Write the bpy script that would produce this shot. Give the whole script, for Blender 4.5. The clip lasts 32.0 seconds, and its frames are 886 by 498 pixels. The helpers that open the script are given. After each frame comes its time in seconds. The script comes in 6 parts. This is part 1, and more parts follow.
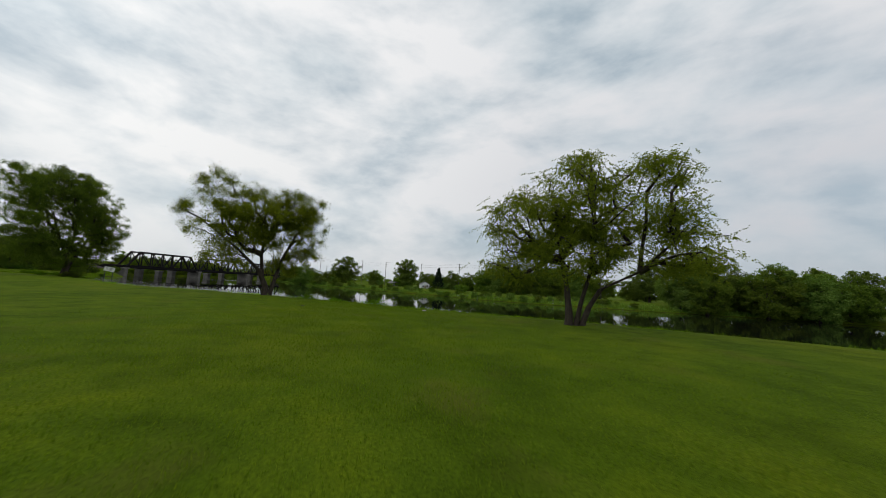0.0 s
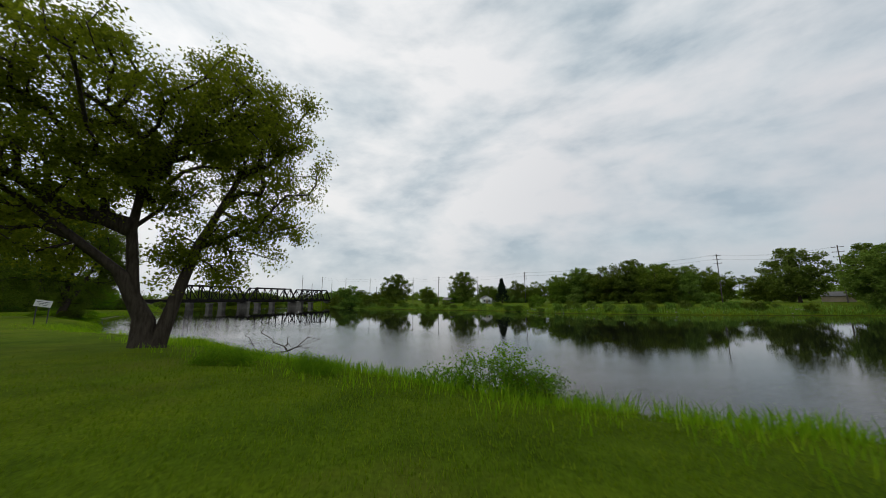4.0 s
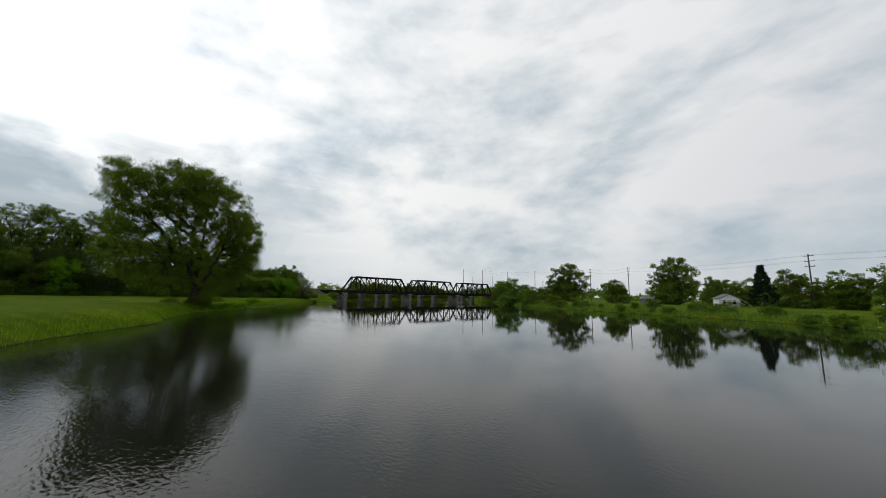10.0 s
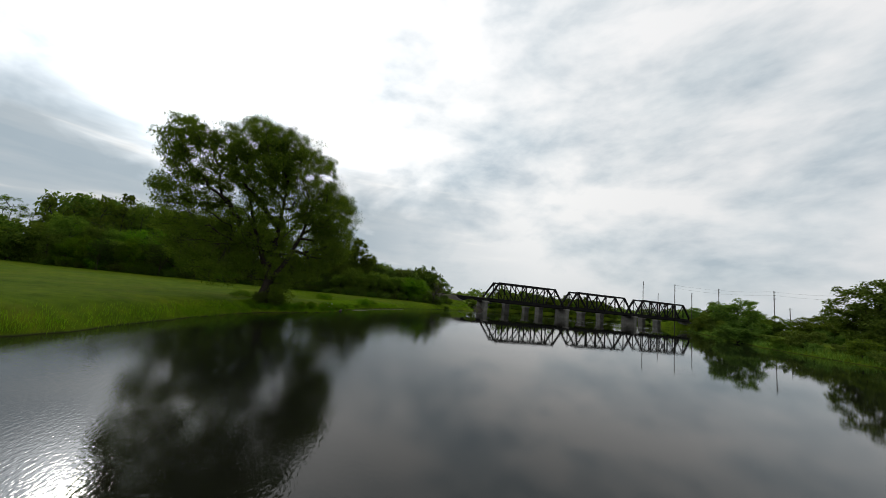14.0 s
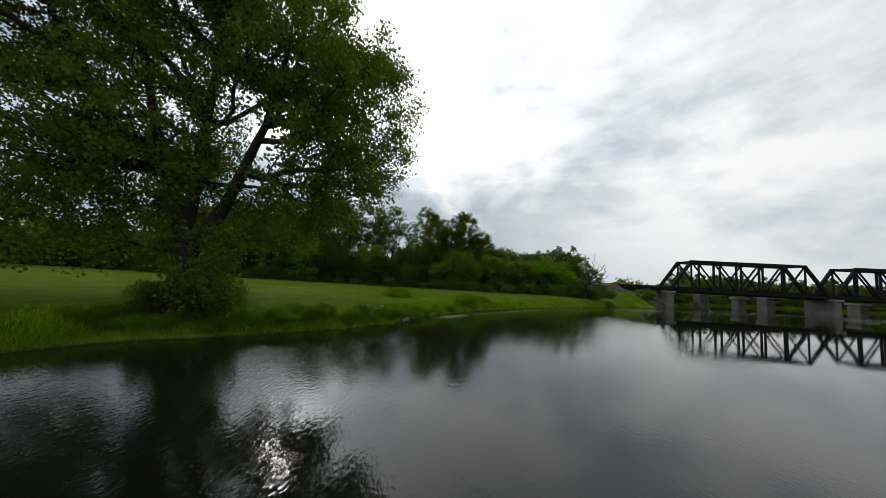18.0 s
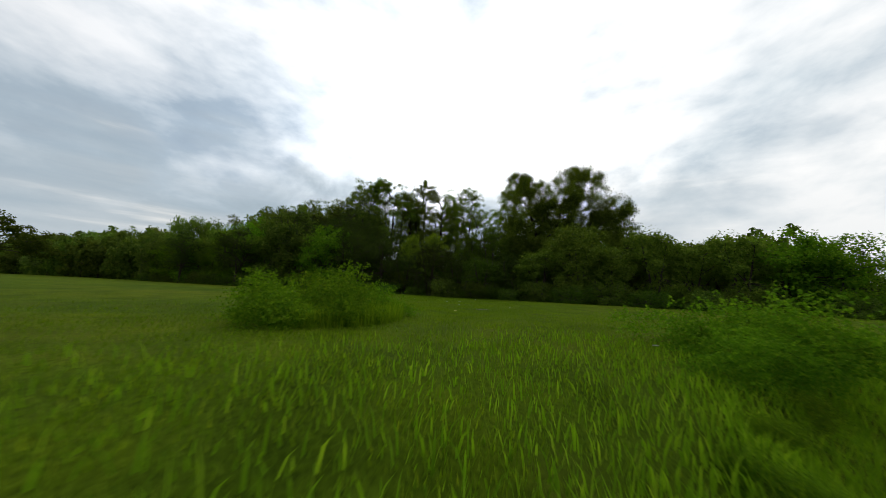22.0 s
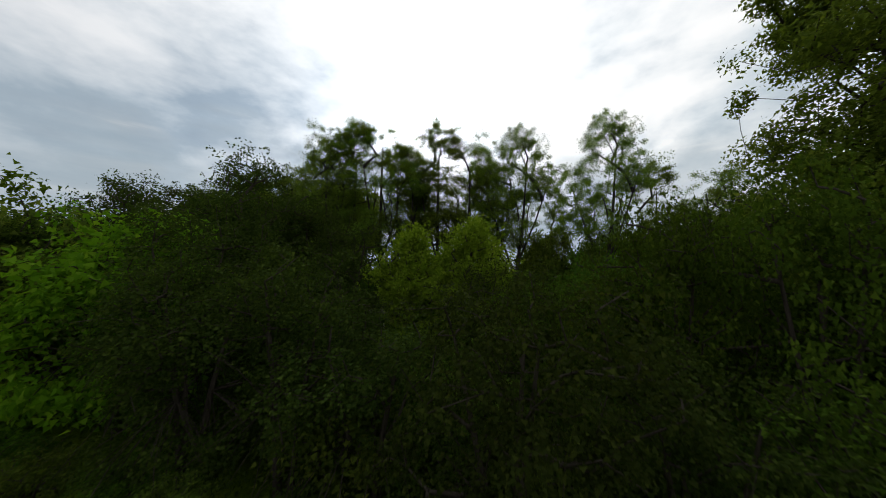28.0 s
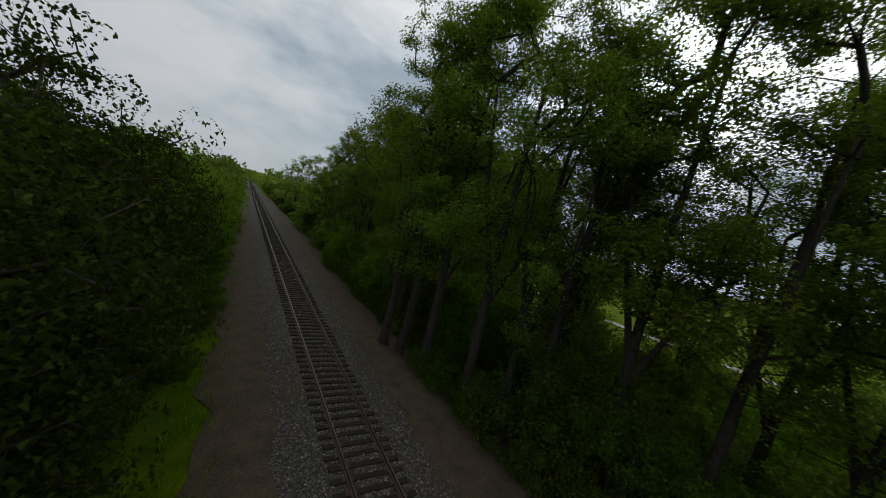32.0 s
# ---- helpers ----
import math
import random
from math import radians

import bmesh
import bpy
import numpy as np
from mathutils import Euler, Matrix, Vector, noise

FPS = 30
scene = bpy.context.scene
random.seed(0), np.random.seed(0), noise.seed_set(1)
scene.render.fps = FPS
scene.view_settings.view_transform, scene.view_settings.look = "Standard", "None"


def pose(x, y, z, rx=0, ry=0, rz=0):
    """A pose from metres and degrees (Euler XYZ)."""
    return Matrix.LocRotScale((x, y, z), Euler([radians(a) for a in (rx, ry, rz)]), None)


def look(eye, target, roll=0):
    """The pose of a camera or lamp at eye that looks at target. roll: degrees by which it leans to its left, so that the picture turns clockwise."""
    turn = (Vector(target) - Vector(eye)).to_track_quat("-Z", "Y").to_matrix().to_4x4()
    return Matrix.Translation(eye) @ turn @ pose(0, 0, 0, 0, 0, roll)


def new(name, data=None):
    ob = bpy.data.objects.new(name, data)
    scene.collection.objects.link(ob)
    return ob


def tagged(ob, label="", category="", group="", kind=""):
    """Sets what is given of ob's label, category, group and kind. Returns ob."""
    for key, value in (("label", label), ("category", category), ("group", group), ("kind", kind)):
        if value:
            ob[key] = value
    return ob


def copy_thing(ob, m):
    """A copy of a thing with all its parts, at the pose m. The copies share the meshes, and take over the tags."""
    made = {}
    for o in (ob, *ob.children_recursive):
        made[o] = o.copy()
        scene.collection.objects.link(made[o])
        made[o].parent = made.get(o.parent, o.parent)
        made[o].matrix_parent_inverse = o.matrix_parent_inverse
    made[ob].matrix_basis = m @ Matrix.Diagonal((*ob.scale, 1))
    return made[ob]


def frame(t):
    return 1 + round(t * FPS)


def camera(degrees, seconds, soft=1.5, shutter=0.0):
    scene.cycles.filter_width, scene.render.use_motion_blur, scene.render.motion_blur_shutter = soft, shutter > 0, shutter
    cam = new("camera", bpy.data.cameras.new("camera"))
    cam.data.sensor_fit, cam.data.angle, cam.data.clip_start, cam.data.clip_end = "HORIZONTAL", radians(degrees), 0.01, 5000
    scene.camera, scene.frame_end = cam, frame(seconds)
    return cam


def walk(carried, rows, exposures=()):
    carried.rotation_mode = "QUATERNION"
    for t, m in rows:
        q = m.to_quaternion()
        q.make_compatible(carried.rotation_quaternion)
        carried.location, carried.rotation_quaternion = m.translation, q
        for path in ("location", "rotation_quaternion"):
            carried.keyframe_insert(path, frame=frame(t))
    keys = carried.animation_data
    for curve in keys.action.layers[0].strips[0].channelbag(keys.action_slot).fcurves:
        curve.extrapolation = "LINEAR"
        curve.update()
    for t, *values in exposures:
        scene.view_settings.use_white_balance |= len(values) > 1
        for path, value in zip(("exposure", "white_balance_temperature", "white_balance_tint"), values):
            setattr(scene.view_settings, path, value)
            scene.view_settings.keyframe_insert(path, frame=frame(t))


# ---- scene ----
cam = camera(107.16, 32.0, soft=0.45, shutter=0.16)
# seconds, eye, yaw to the left from +y, pitch up, roll
PATH = [
    (0, -5.68, 11.10, 4.56, -0.31, 6.32, 3.43),
    (0.5, -6.67, 14.69, 4.48, 0.61, 6.71, 2.90),
    (1, -7.50, 17.99, 4.39, 1.43, 7.14, 2.37),
    (1.5, -8.16, 20.83, 4.28, 2.24, 7.46, 1.81),
    (2, -8.78, 23.70, 4.17, 3.16, 7.84, 1.46),
    (2.5, -9.58, 26.66, 4.12, 3.92, 8.11, 1.03),
    (3, -10.36, 29.73, 4.01, 5.09, 8.44, 0.54),
    (3.5, -11.04, 32.59, 3.98, 6.44, 8.66, 0.14),
    (4, -11.64, 35.49, 3.98, 8.03, 8.89, -0.43),
    (4.5, -12.75, 38.51, 4.06, 9.34, 8.88, -0.80),
    (6.5, -15.51, 49.36, 4.23, 17.65, 8.75, -0.25),
    (7, -16.00, 52.09, 4.27, 20.66, 8.64, 0.29),
    (7.5, -16.54, 54.31, 4.10, 23.51, 8.49, 0.62),
    (8, -17.30, 56.79, 4.00, 26.28, 8.36, 0.95),
    (8.5, -18.16, 59.49, 4.06, 29.05, 8.21, 1.25),
    (9, -19.20, 62.14, 4.04, 31.76, 8.14, 1.42),
    (9.5, -20.56, 64.89, 4.01, 34.25, 8.02, 1.40),
    (10, -22.09, 67.70, 3.83, 36.75, 8.03, 1.24),
    (10.5, -23.86, 70.59, 3.77, 39.26, 8.05, 1.19),
    (11, -25.80, 73.42, 3.66, 41.85, 8.20, 1.20),
    (11.5, -28.01, 76.29, 3.57, 44.51, 8.36, 1.40),
    (12, -30.53, 79.21, 3.73, 47.39, 8.44, 1.92),
    (12.5, -33.43, 82.18, 4.08, 50.80, 8.44, 2.76),
    (13, -36.22, 85.04, 4.32, 54.80, 8.40, 3.82),
    (13.5, -38.84, 87.57, 4.53, 59.27, 8.24, 5.01),
    (14, -41.46, 89.70, 4.68, 63.87, 7.89, 6.05),
    (14.5, -44.10, 91.62, 4.72, 68.28, 7.35, 6.70),
    (15, -47.59, 93.20, 4.93, 72.31, 6.68, 6.98),
    (15.5, -51.23, 94.27, 4.86, 75.47, 6.16, 6.43),
    (17.5, -70.78, 100.17, 3.78, 83.30, 5.55, 3.50),
    (18, -74.32, 100.66, 3.29, 85.02, 5.64, 3.12),
    (18.5, -78.03, 101.33, 2.89, 87.41, 5.91, 2.95),
    (19, -82.25, 102.11, 2.68, 90.06, 6.17, 2.89),
    (19.5, -86.89, 102.90, 2.37, 92.74, 6.58, 2.98),
    (20, -91.45, 103.26, 2.20, 94.93, 6.88, 2.74),
    (20.5, -95.70, 103.31, 2.06, 96.52, 7.13, 2.49),
    (21, -99.58, 103.17, 1.85, 97.94, 7.43, 2.17),
    (21.5, -103.25, 103.03, 1.68, 99.42, 7.79, 2.25),
    (22, -106.88, 103.05, 1.88, 101.42, 7.97, 2.76),
    (22.5, -110.23, 103.06, 2.07, 105.07, 8.06, 4.27),
    (23, -113.50, 103.08, 2.21, 109.98, 7.90, 6.26),
    (23.5, -116.23, 102.66, 2.30, 113.32, 7.38, 7.58),
    (24, -118.68, 101.87, 2.42, 114.13, 6.97, 7.74),
    (24.5, -121.11, 100.67, 2.52, 113.59, 6.72, 7.19),
    (25, -123.53, 99.24, 2.69, 111.81, 6.65, 6.11),
    (25.5, -126.00, 97.31, 2.85, 108.72, 6.87, 4.38),
    (26, -128.41, 95.61, 3.24, 105.70, 6.88, 2.26),
    (26.5, -130.85, 94.20, 4.05, 103.23, 6.47, 0.23),
    (28.5, -142.64, 93.81, 9.77, 104.19, 3.43, 0.55),
    (29, -145.61, 93.92, 10.84, 106.68, 3.03, 3.07),
    (29.5, -148.39, 93.88, 11.74, 109.36, 2.57, 5.57),
    (30, -151.24, 93.61, 12.69, 112.61, 1.76, 7.83),
    (30.5, -154.27, 92.93, 13.54, 116.93, 0.43, 9.99),
    (31, -157.57, 91.78, 14.12, 123.04, -1.29, 11.93),
    (31.5, -160.62, 89.97, 14.34, 129.81, -3.22, 13.73),
    (32, -163.44, 87.58, 14.16, 137.24, -5.03, 14.74),
]


def seen(x, y, z, yaw, pitch, roll):
    a, b = radians(yaw), radians(pitch)
    ahead = Vector((-math.sin(a) * math.cos(b), math.cos(a) * math.cos(b), math.sin(b)))
    return look((x, y, z), Vector((x, y, z)) + ahead, roll)


EXPOSURE = [(0.0, -0.02), (15.0, -0.03), (19.0, 0.06), (22.0, 0.08), (25.0, -0.05), (28.0, -0.08), (30.0, -0.10), (32.0, -0.20)]
walk(cam, [(t, seen(*row)) for t, *row in PATH], EXPOSURE)

# ---- sky and sun: high broken cloud, the sun veiled in the west ----
SUN_YAW, SUN_UP = 108.0, 26.0
SUN_DIR = Vector((-math.sin(radians(SUN_YAW)) * math.cos(radians(SUN_UP)), math.cos(radians(SUN_YAW)) * math.cos(radians(SUN_UP)), math.sin(radians(SUN_UP))))


class Nodes:
    """Short writing for node trees."""

    def __init__(self, tree):
        self.tree = tree
        tree.nodes.clear()

    def add(self, kind, **given):
        node = self.tree.nodes.new(kind)
        for key, value in given.items():
            if key.startswith("s_"):
                self.put(node.inputs[key[2:].replace("_", " ")], value)
            elif key.startswith("i") and key[1:].isdigit():
                self.put(node.inputs[int(key[1:])], value)
            elif key == "operation":
                node.operation = value
            elif key == "use_clamp":
                node.use_clamp = value
            elif key == "data_type":
                node.data_type = value
            elif key == "blend_type":
                node.blend_type = value
            elif key == "sky_type":
                node.sky_type = value
            elif key == "sun_disc":
                node.sun_disc = value
            elif key == "sun_elevation":
                node.sun_elevation = value
            elif key == "sun_rotation":
                node.sun_rotation = value
            else:
                raise ValueError(key)
        return node

    def put(self, socket, value):
        if isinstance(value, bpy.types.NodeSocket):
            self.tree.links.new(value, socket)
        else:
            socket.default_value = value

    def math(self, op, a, b=0.0, c=0.0, clamp=False):
        return self.add("ShaderNodeMath", operation=op, use_clamp=clamp, i0=a, i1=b, i2=c).outputs[0]

    def mix(self, fac, a, b, blend="MIX"):
        node = self.add("ShaderNodeMix", data_type="RGBA", blend_type=blend)
        self.put(node.inputs[0], fac)
        self.put(node.inputs[6], a)
        self.put(node.inputs[7], b)
        return node.outputs[2]

    def noise(self, vector, scale, detail=4.0, rough=0.55, distort=0.0):
        return self.add("ShaderNodeTexNoise", s_Vector=vector, s_Scale=scale, s_Detail=detail, s_Roughness=rough, s_Distortion=distort).outputs[0]

    def ramp(self, fac, stops):
        node = self.add("ShaderNodeValToRGB", s_Fac=fac)
        band = node.color_ramp
        while len(band.elements) < len(stops):
            band.elements.new(0.5)
        for e, (at, colour) in zip(band.elements, stops):
            e.position, e.color = at, (*colour, 1) if len(colour) == 3 else colour
        return node.outputs[0]


def sky():
    """A high sheet of streaky cloud drifting from the west-north-west: white and thin round the veiled sun, slate-blue in the
    south-west, grey in the north-east."""
    world = bpy.data.worlds.new("overcast_sky")
    scene.world = world
    world.use_nodes = True
    n = Nodes(world.node_tree)
    way = n.add("ShaderNodeTexCoord").outputs["Generated"]
    axes = n.add("ShaderNodeSeparateXYZ", s_Vector=way)
    up = n.math("MAXIMUM", axes.outputs[2], 0.0)

    def lobe(x, y, z, power):
        d = Vector((x, y, z)).normalized()
        dot = n.add("ShaderNodeVectorMath", operation="DOT_PRODUCT", i0=way, i1=tuple(d)).outputs["Value"]
        return n.math("POWER", n.math("MAXIMUM", dot, 0.0), power)

    # the cloud sheet lies flat overhead
    over = n.math("ADD", up, 0.9)
    flat = n.add("ShaderNodeCombineXYZ", s_X=n.math("DIVIDE", axes.outputs[0], over), s_Y=n.math("DIVIDE", axes.outputs[1], over), s_Z=n.math("MULTIPLY", up, 1.5)).outputs[0]
    sheet = n.add("ShaderNodeMapping", s_Vector=flat, s_Rotation=(0, 0, radians(20)), s_Scale=(0.95, 1.15, 1)).outputs[0]
    loose = n.add("ShaderNodeMapping", s_Vector=flat, s_Rotation=(0, 0, radians(32)), s_Location=(3.7, 1.9, 0), s_Scale=(0.9, 1.05, 0.9)).outputs[0]
    big, mid, fine = n.noise(sheet, 2.1, 3.0, 0.5, 0.3), n.noise(loose, 4.6, 5.0, 0.52, 0.35), n.noise(loose, 11.0, 5.0, 0.55, 0.1)
    cover = n.math("ADD", n.math("MULTIPLY", big, 0.44), n.math("ADD", n.math("MULTIPLY", mid, 0.36), n.math("MULTIPLY", fine, 0.20)))
    glow = n.math("POWER", lobe(SUN_DIR.x, SUN_DIR.y, SUN_DIR.z + 0.14, 1.0), 3.5)
    core = n.math("ADD", n.math("MULTIPLY", lobe(*SUN_DIR, 26.0), 1.1), n.math("MULTIPLY", lobe(*SUN_DIR, 260.0), 8.5))
    slate = lobe(-0.76, -0.60, 0.26, 3.4)
    north = lobe(0.45, 0.88, 0.16, 1.6)
    cover = n.math("ADD", cover, n.math("SUBTRACT", n.math("MULTIPLY", glow, 0.07), n.math("ADD", n.math("MULTIPLY", slate, 0.15), n.math("MULTIPLY", north, 0.04))))
    blue = n.add("ShaderNodeTexSky", sky_type="NISHITA", sun_disc=False, sun_elevation=radians(SUN_UP), sun_rotation=radians(360 - SUN_YAW))
    gap = n.mix(slate, (0.485, 0.58, 0.635, 1), (0.26, 0.33, 0.40, 1))
    gap = n.mix(1.0, gap, n.ramp(n.math("ADD", n.math("MULTIPLY", mid, 0.5), n.math("MULTIPLY", fine, 0.5)), [(0.36, (0.84, 0.86, 0.89)), (0.62, (1.22, 1.20, 1.17))]), "MULTIPLY")
    gap = n.mix(0.10, gap, n.add("ShaderNodeVectorMath", operation="SCALE", i0=blue.outputs[0], s_Scale=0.1).outputs[0])
    side = n.add("ShaderNodeVectorMath", operation="DOT_PRODUCT", i0=way, i1=(-0.97, 0.24, 0.0)).outputs["Value"]
    white = n.ramp(n.math("MULTIPLY_ADD", side, 0.5, 0.5), [(0.25, (0.64, 0.655, 0.69)), (0.50, (0.71, 0.72, 0.745)), (0.70, (0.85, 0.853, 0.86)), (1.0, (0.95, 0.95, 0.94))])
    white = n.mix(n.ramp(up, [(0.30, (0, 0, 0)), (0.75, (0.75, 0.75, 0.75))]), white, (0.89, 0.895, 0.905, 1))
    white = n.mix(n.math("MULTIPLY", slate, 0.5), white, (0.60, 0.635, 0.67, 1))
    shade = n.ramp(cover, [(0.37, (0, 0, 0)), (0.465, (0.5, 0.5, 0.5)), (0.55, (1, 1, 1))])
    cloud = n.mix(shade, gap, white)
    # haze and a low slate bank towards the horizon
    low = n.math("POWER", n.math("SUBTRACT", 1.0, up, clamp=True), 6.5)
    cloud = n.mix(n.math("MULTIPLY", low, 0.78), cloud, n.mix(n.math("MULTIPLY_ADD", side, 0.5, 0.5), (0.37, 0.405, 0.455, 1), (0.60, 0.64, 0.66, 1)))
    edge = n.math("ADD", axes.outputs[2], n.math("MULTIPLY", n.math("SUBTRACT", mid, 0.5), 0.5))
    bank = n.math("MULTIPLY", n.ramp(edge, [(0.20, (1, 1, 1)), (0.36, (0, 0, 0))]), n.ramp(lobe(-0.94, -0.33, 0.1, 2.0), [(0.22, (0, 0, 0)), (0.72, (1, 1, 1))]))
    streak = n.ramp(n.noise(n.add("ShaderNodeMapping", s_Vector=way, s_Scale=(1.5, 1.5, 14)).outputs[0], 1.6, 4.0, 0.5, 0.2), [(0.40, (0.36, 0.44, 0.50)), (0.60, (0.46, 0.52, 0.56)), (0.72, (0.78, 0.78, 0.76))])
    cloud = n.mix(n.math("MULTIPLY", bank, 0.85), cloud, streak)
    veil = n.math("SUBTRACT", 1.0, n.math("MULTIPLY", bank, 0.9))
    bright = n.math("ADD", 1.0, n.math("MULTIPLY", n.math("ADD", n.math("MULTIPLY", glow, 0.42), core), veil))
    back = n.add("ShaderNodeBackground", s_Color=cloud, s_Strength=bright)
    n.add("ShaderNodeOutputWorld", s_Surface=back.outputs[0])


sky()
sun = new("sun", bpy.data.lights.new("sun", "SUN"))
sun.data.energy, sun.data.angle, sun.data.color = 0.16, radians(5), (1.0, 0.95, 0.86)
sun.matrix_world = look((0, 0, 80), Vector((0, 0, 80)) - SUN_DIR)


# ---- materials ----
def material(name, rough=0.8, metal=0.0, spec=0.3):
    m = bpy.data.materials.new(name)
    m.use_nodes = True
    n = Nodes(m.node_tree)
    bsdf = n.add("ShaderNodeBsdfPrincipled", s_Roughness=rough, s_Metallic=metal)
    bsdf.inputs["Specular IOR Level"].default_value = spec
    out = n.add("ShaderNodeOutputMaterial", s_Surface=bsdf.outputs[0])
    return m, n, bsdf, out


def place(n):
    return n.add("ShaderNodeNewGeometry").outputs["Position"]


def bump(n, bsdf, height, strength, distance):
    node = n.add("ShaderNodeBump", s_Height=height, s_Strength=strength, s_Distance=distance)
    n.put(bsdf.inputs["Normal"], node.outputs[0])


def plain(name, colour, rough=0.8, metal=0.0, scale=3.0, vary=0.35, relief=0.02, spec=0.3):
    """A surface of one colour with grain and stains."""
    m, n, bsdf, out = material(name, rough, metal, spec)
    where = n.add("ShaderNodeTexCoord").outputs["Object"]
    fine, broad = n.noise(where, scale * 8, 5), n.noise(where, scale, 4)
    dark = tuple(c * (1 - vary) for c in colour)
    light = tuple(min(1.0, c * (1 + vary)) for c in colour)
    both = n.math("ADD", n.math("MULTIPLY", fine, 0.5), n.math("MULTIPLY", broad, 0.5))
    n.put(bsdf.inputs["Base Color"], n.ramp(both, [(0.33, dark), (0.67, light)]))
    bump(n, bsdf, fine, 0.5, relief)
    return m


def leaf_material(name, colour, other, clear=0.35):
    m, n, bsdf, out = material(name, 0.8, 0.0, 0.03)
    one = n.add("ShaderNodeNewGeometry").outputs["Random Per Island"]
    whole = n.add("ShaderNodeObjectInfo").outputs["Random"]
    tone = n.ramp(one, [(0.0, tuple(c * 0.75 for c in colour)), (0.6, colour), (1.0, other)])
    where = place(n)
    tone = n.mix(n.math("MULTIPLY", n.noise(where, 0.45, 2), 0.5), tone, (*(c * 0.5 for c in colour), 1))
    hue = n.add("ShaderNodeHueSaturation", s_Color=tone, s_Hue=n.math("ADD", 0.482, n.math("MULTIPLY", whole, 0.032)), s_Value=n.math("ADD", 0.75, n.math("MULTIPLY", whole, 0.6)))
    n.put(bsdf.inputs["Base Color"], hue.outputs[0])
    through_leaf = n.add("ShaderNodeBsdfTranslucent", s_Color=n.mix(1.0, hue.outputs[0], (1.45, 1.40, 0.8, 1), "MULTIPLY"))
    blend = n.add("ShaderNodeMixShader", i0=clear, i1=bsdf.outputs[0], i2=through_leaf.outputs[0])
    n.put(out.inputs[0], blend.outputs[0])
    return m


def grass_ground():
    m, n, bsdf, out = material("mown_grass", 0.95, 0.0, 0.02)
    where = place(n)
    streak = n.add("ShaderNodeMapping", s_Vector=where, s_Scale=(1, 1, 0.2)).outputs[0]
    broad, mid, fine = n.noise(streak, 0.12, 4), n.noise(streak, 0.9, 5), n.noise(streak, 22, 4, 0.7)
    tint = n.ramp(broad, [(0.3, (0.050, 0.090, 0.004)), (0.5, (0.072, 0.114, 0.005)), (0.72, (0.102, 0.130, 0.007))])
    patch = n.ramp(mid, [(0.30, (0.60, 0.64, 0.55)), (0.52, (1, 1, 1)), (0.74, (1.40, 1.24, 0.95))])
    tint = n.mix(1.0, tint, patch, "MULTIPLY")
    tint = n.mix(1.0, tint, n.ramp(fine, [(0.3, (0.45, 0.48, 0.4)), (0.65, (1.35, 1.3, 1.2))]), "MULTIPLY")
    worn = n.ramp(n.noise(where, 0.33, 5, 0.6), [(0.56, (0, 0, 0)), (0.72, (0.55, 0.55, 0.55))])
    tint = n.mix(worn, tint, (0.098, 0.094, 0.016, 1))
    high = n.add("ShaderNodeSeparateXYZ", s_Vector=where).outputs[2]
    mud = n.ramp(high, [(0.01, (1, 1, 1)), (0.10, (0, 0, 0))])
    tint = n.mix(mud, tint, (0.026, 0.022, 0.012, 1))
    n.put(bsdf.inputs["Base Color"], tint)
    bsdf.inputs["Sheen Weight"].default_value = 0.035
    bsdf.inputs["Sheen Roughness"].default_value = 0.5
    bsdf.inputs["Sheen Tint"].default_value = (0.62, 0.85, 0.10, 1)
    bump(n, bsdf, n.math("ADD", fine, n.math("MULTIPLY", mid, 0.2)), 0.8, 0.04)
    return m


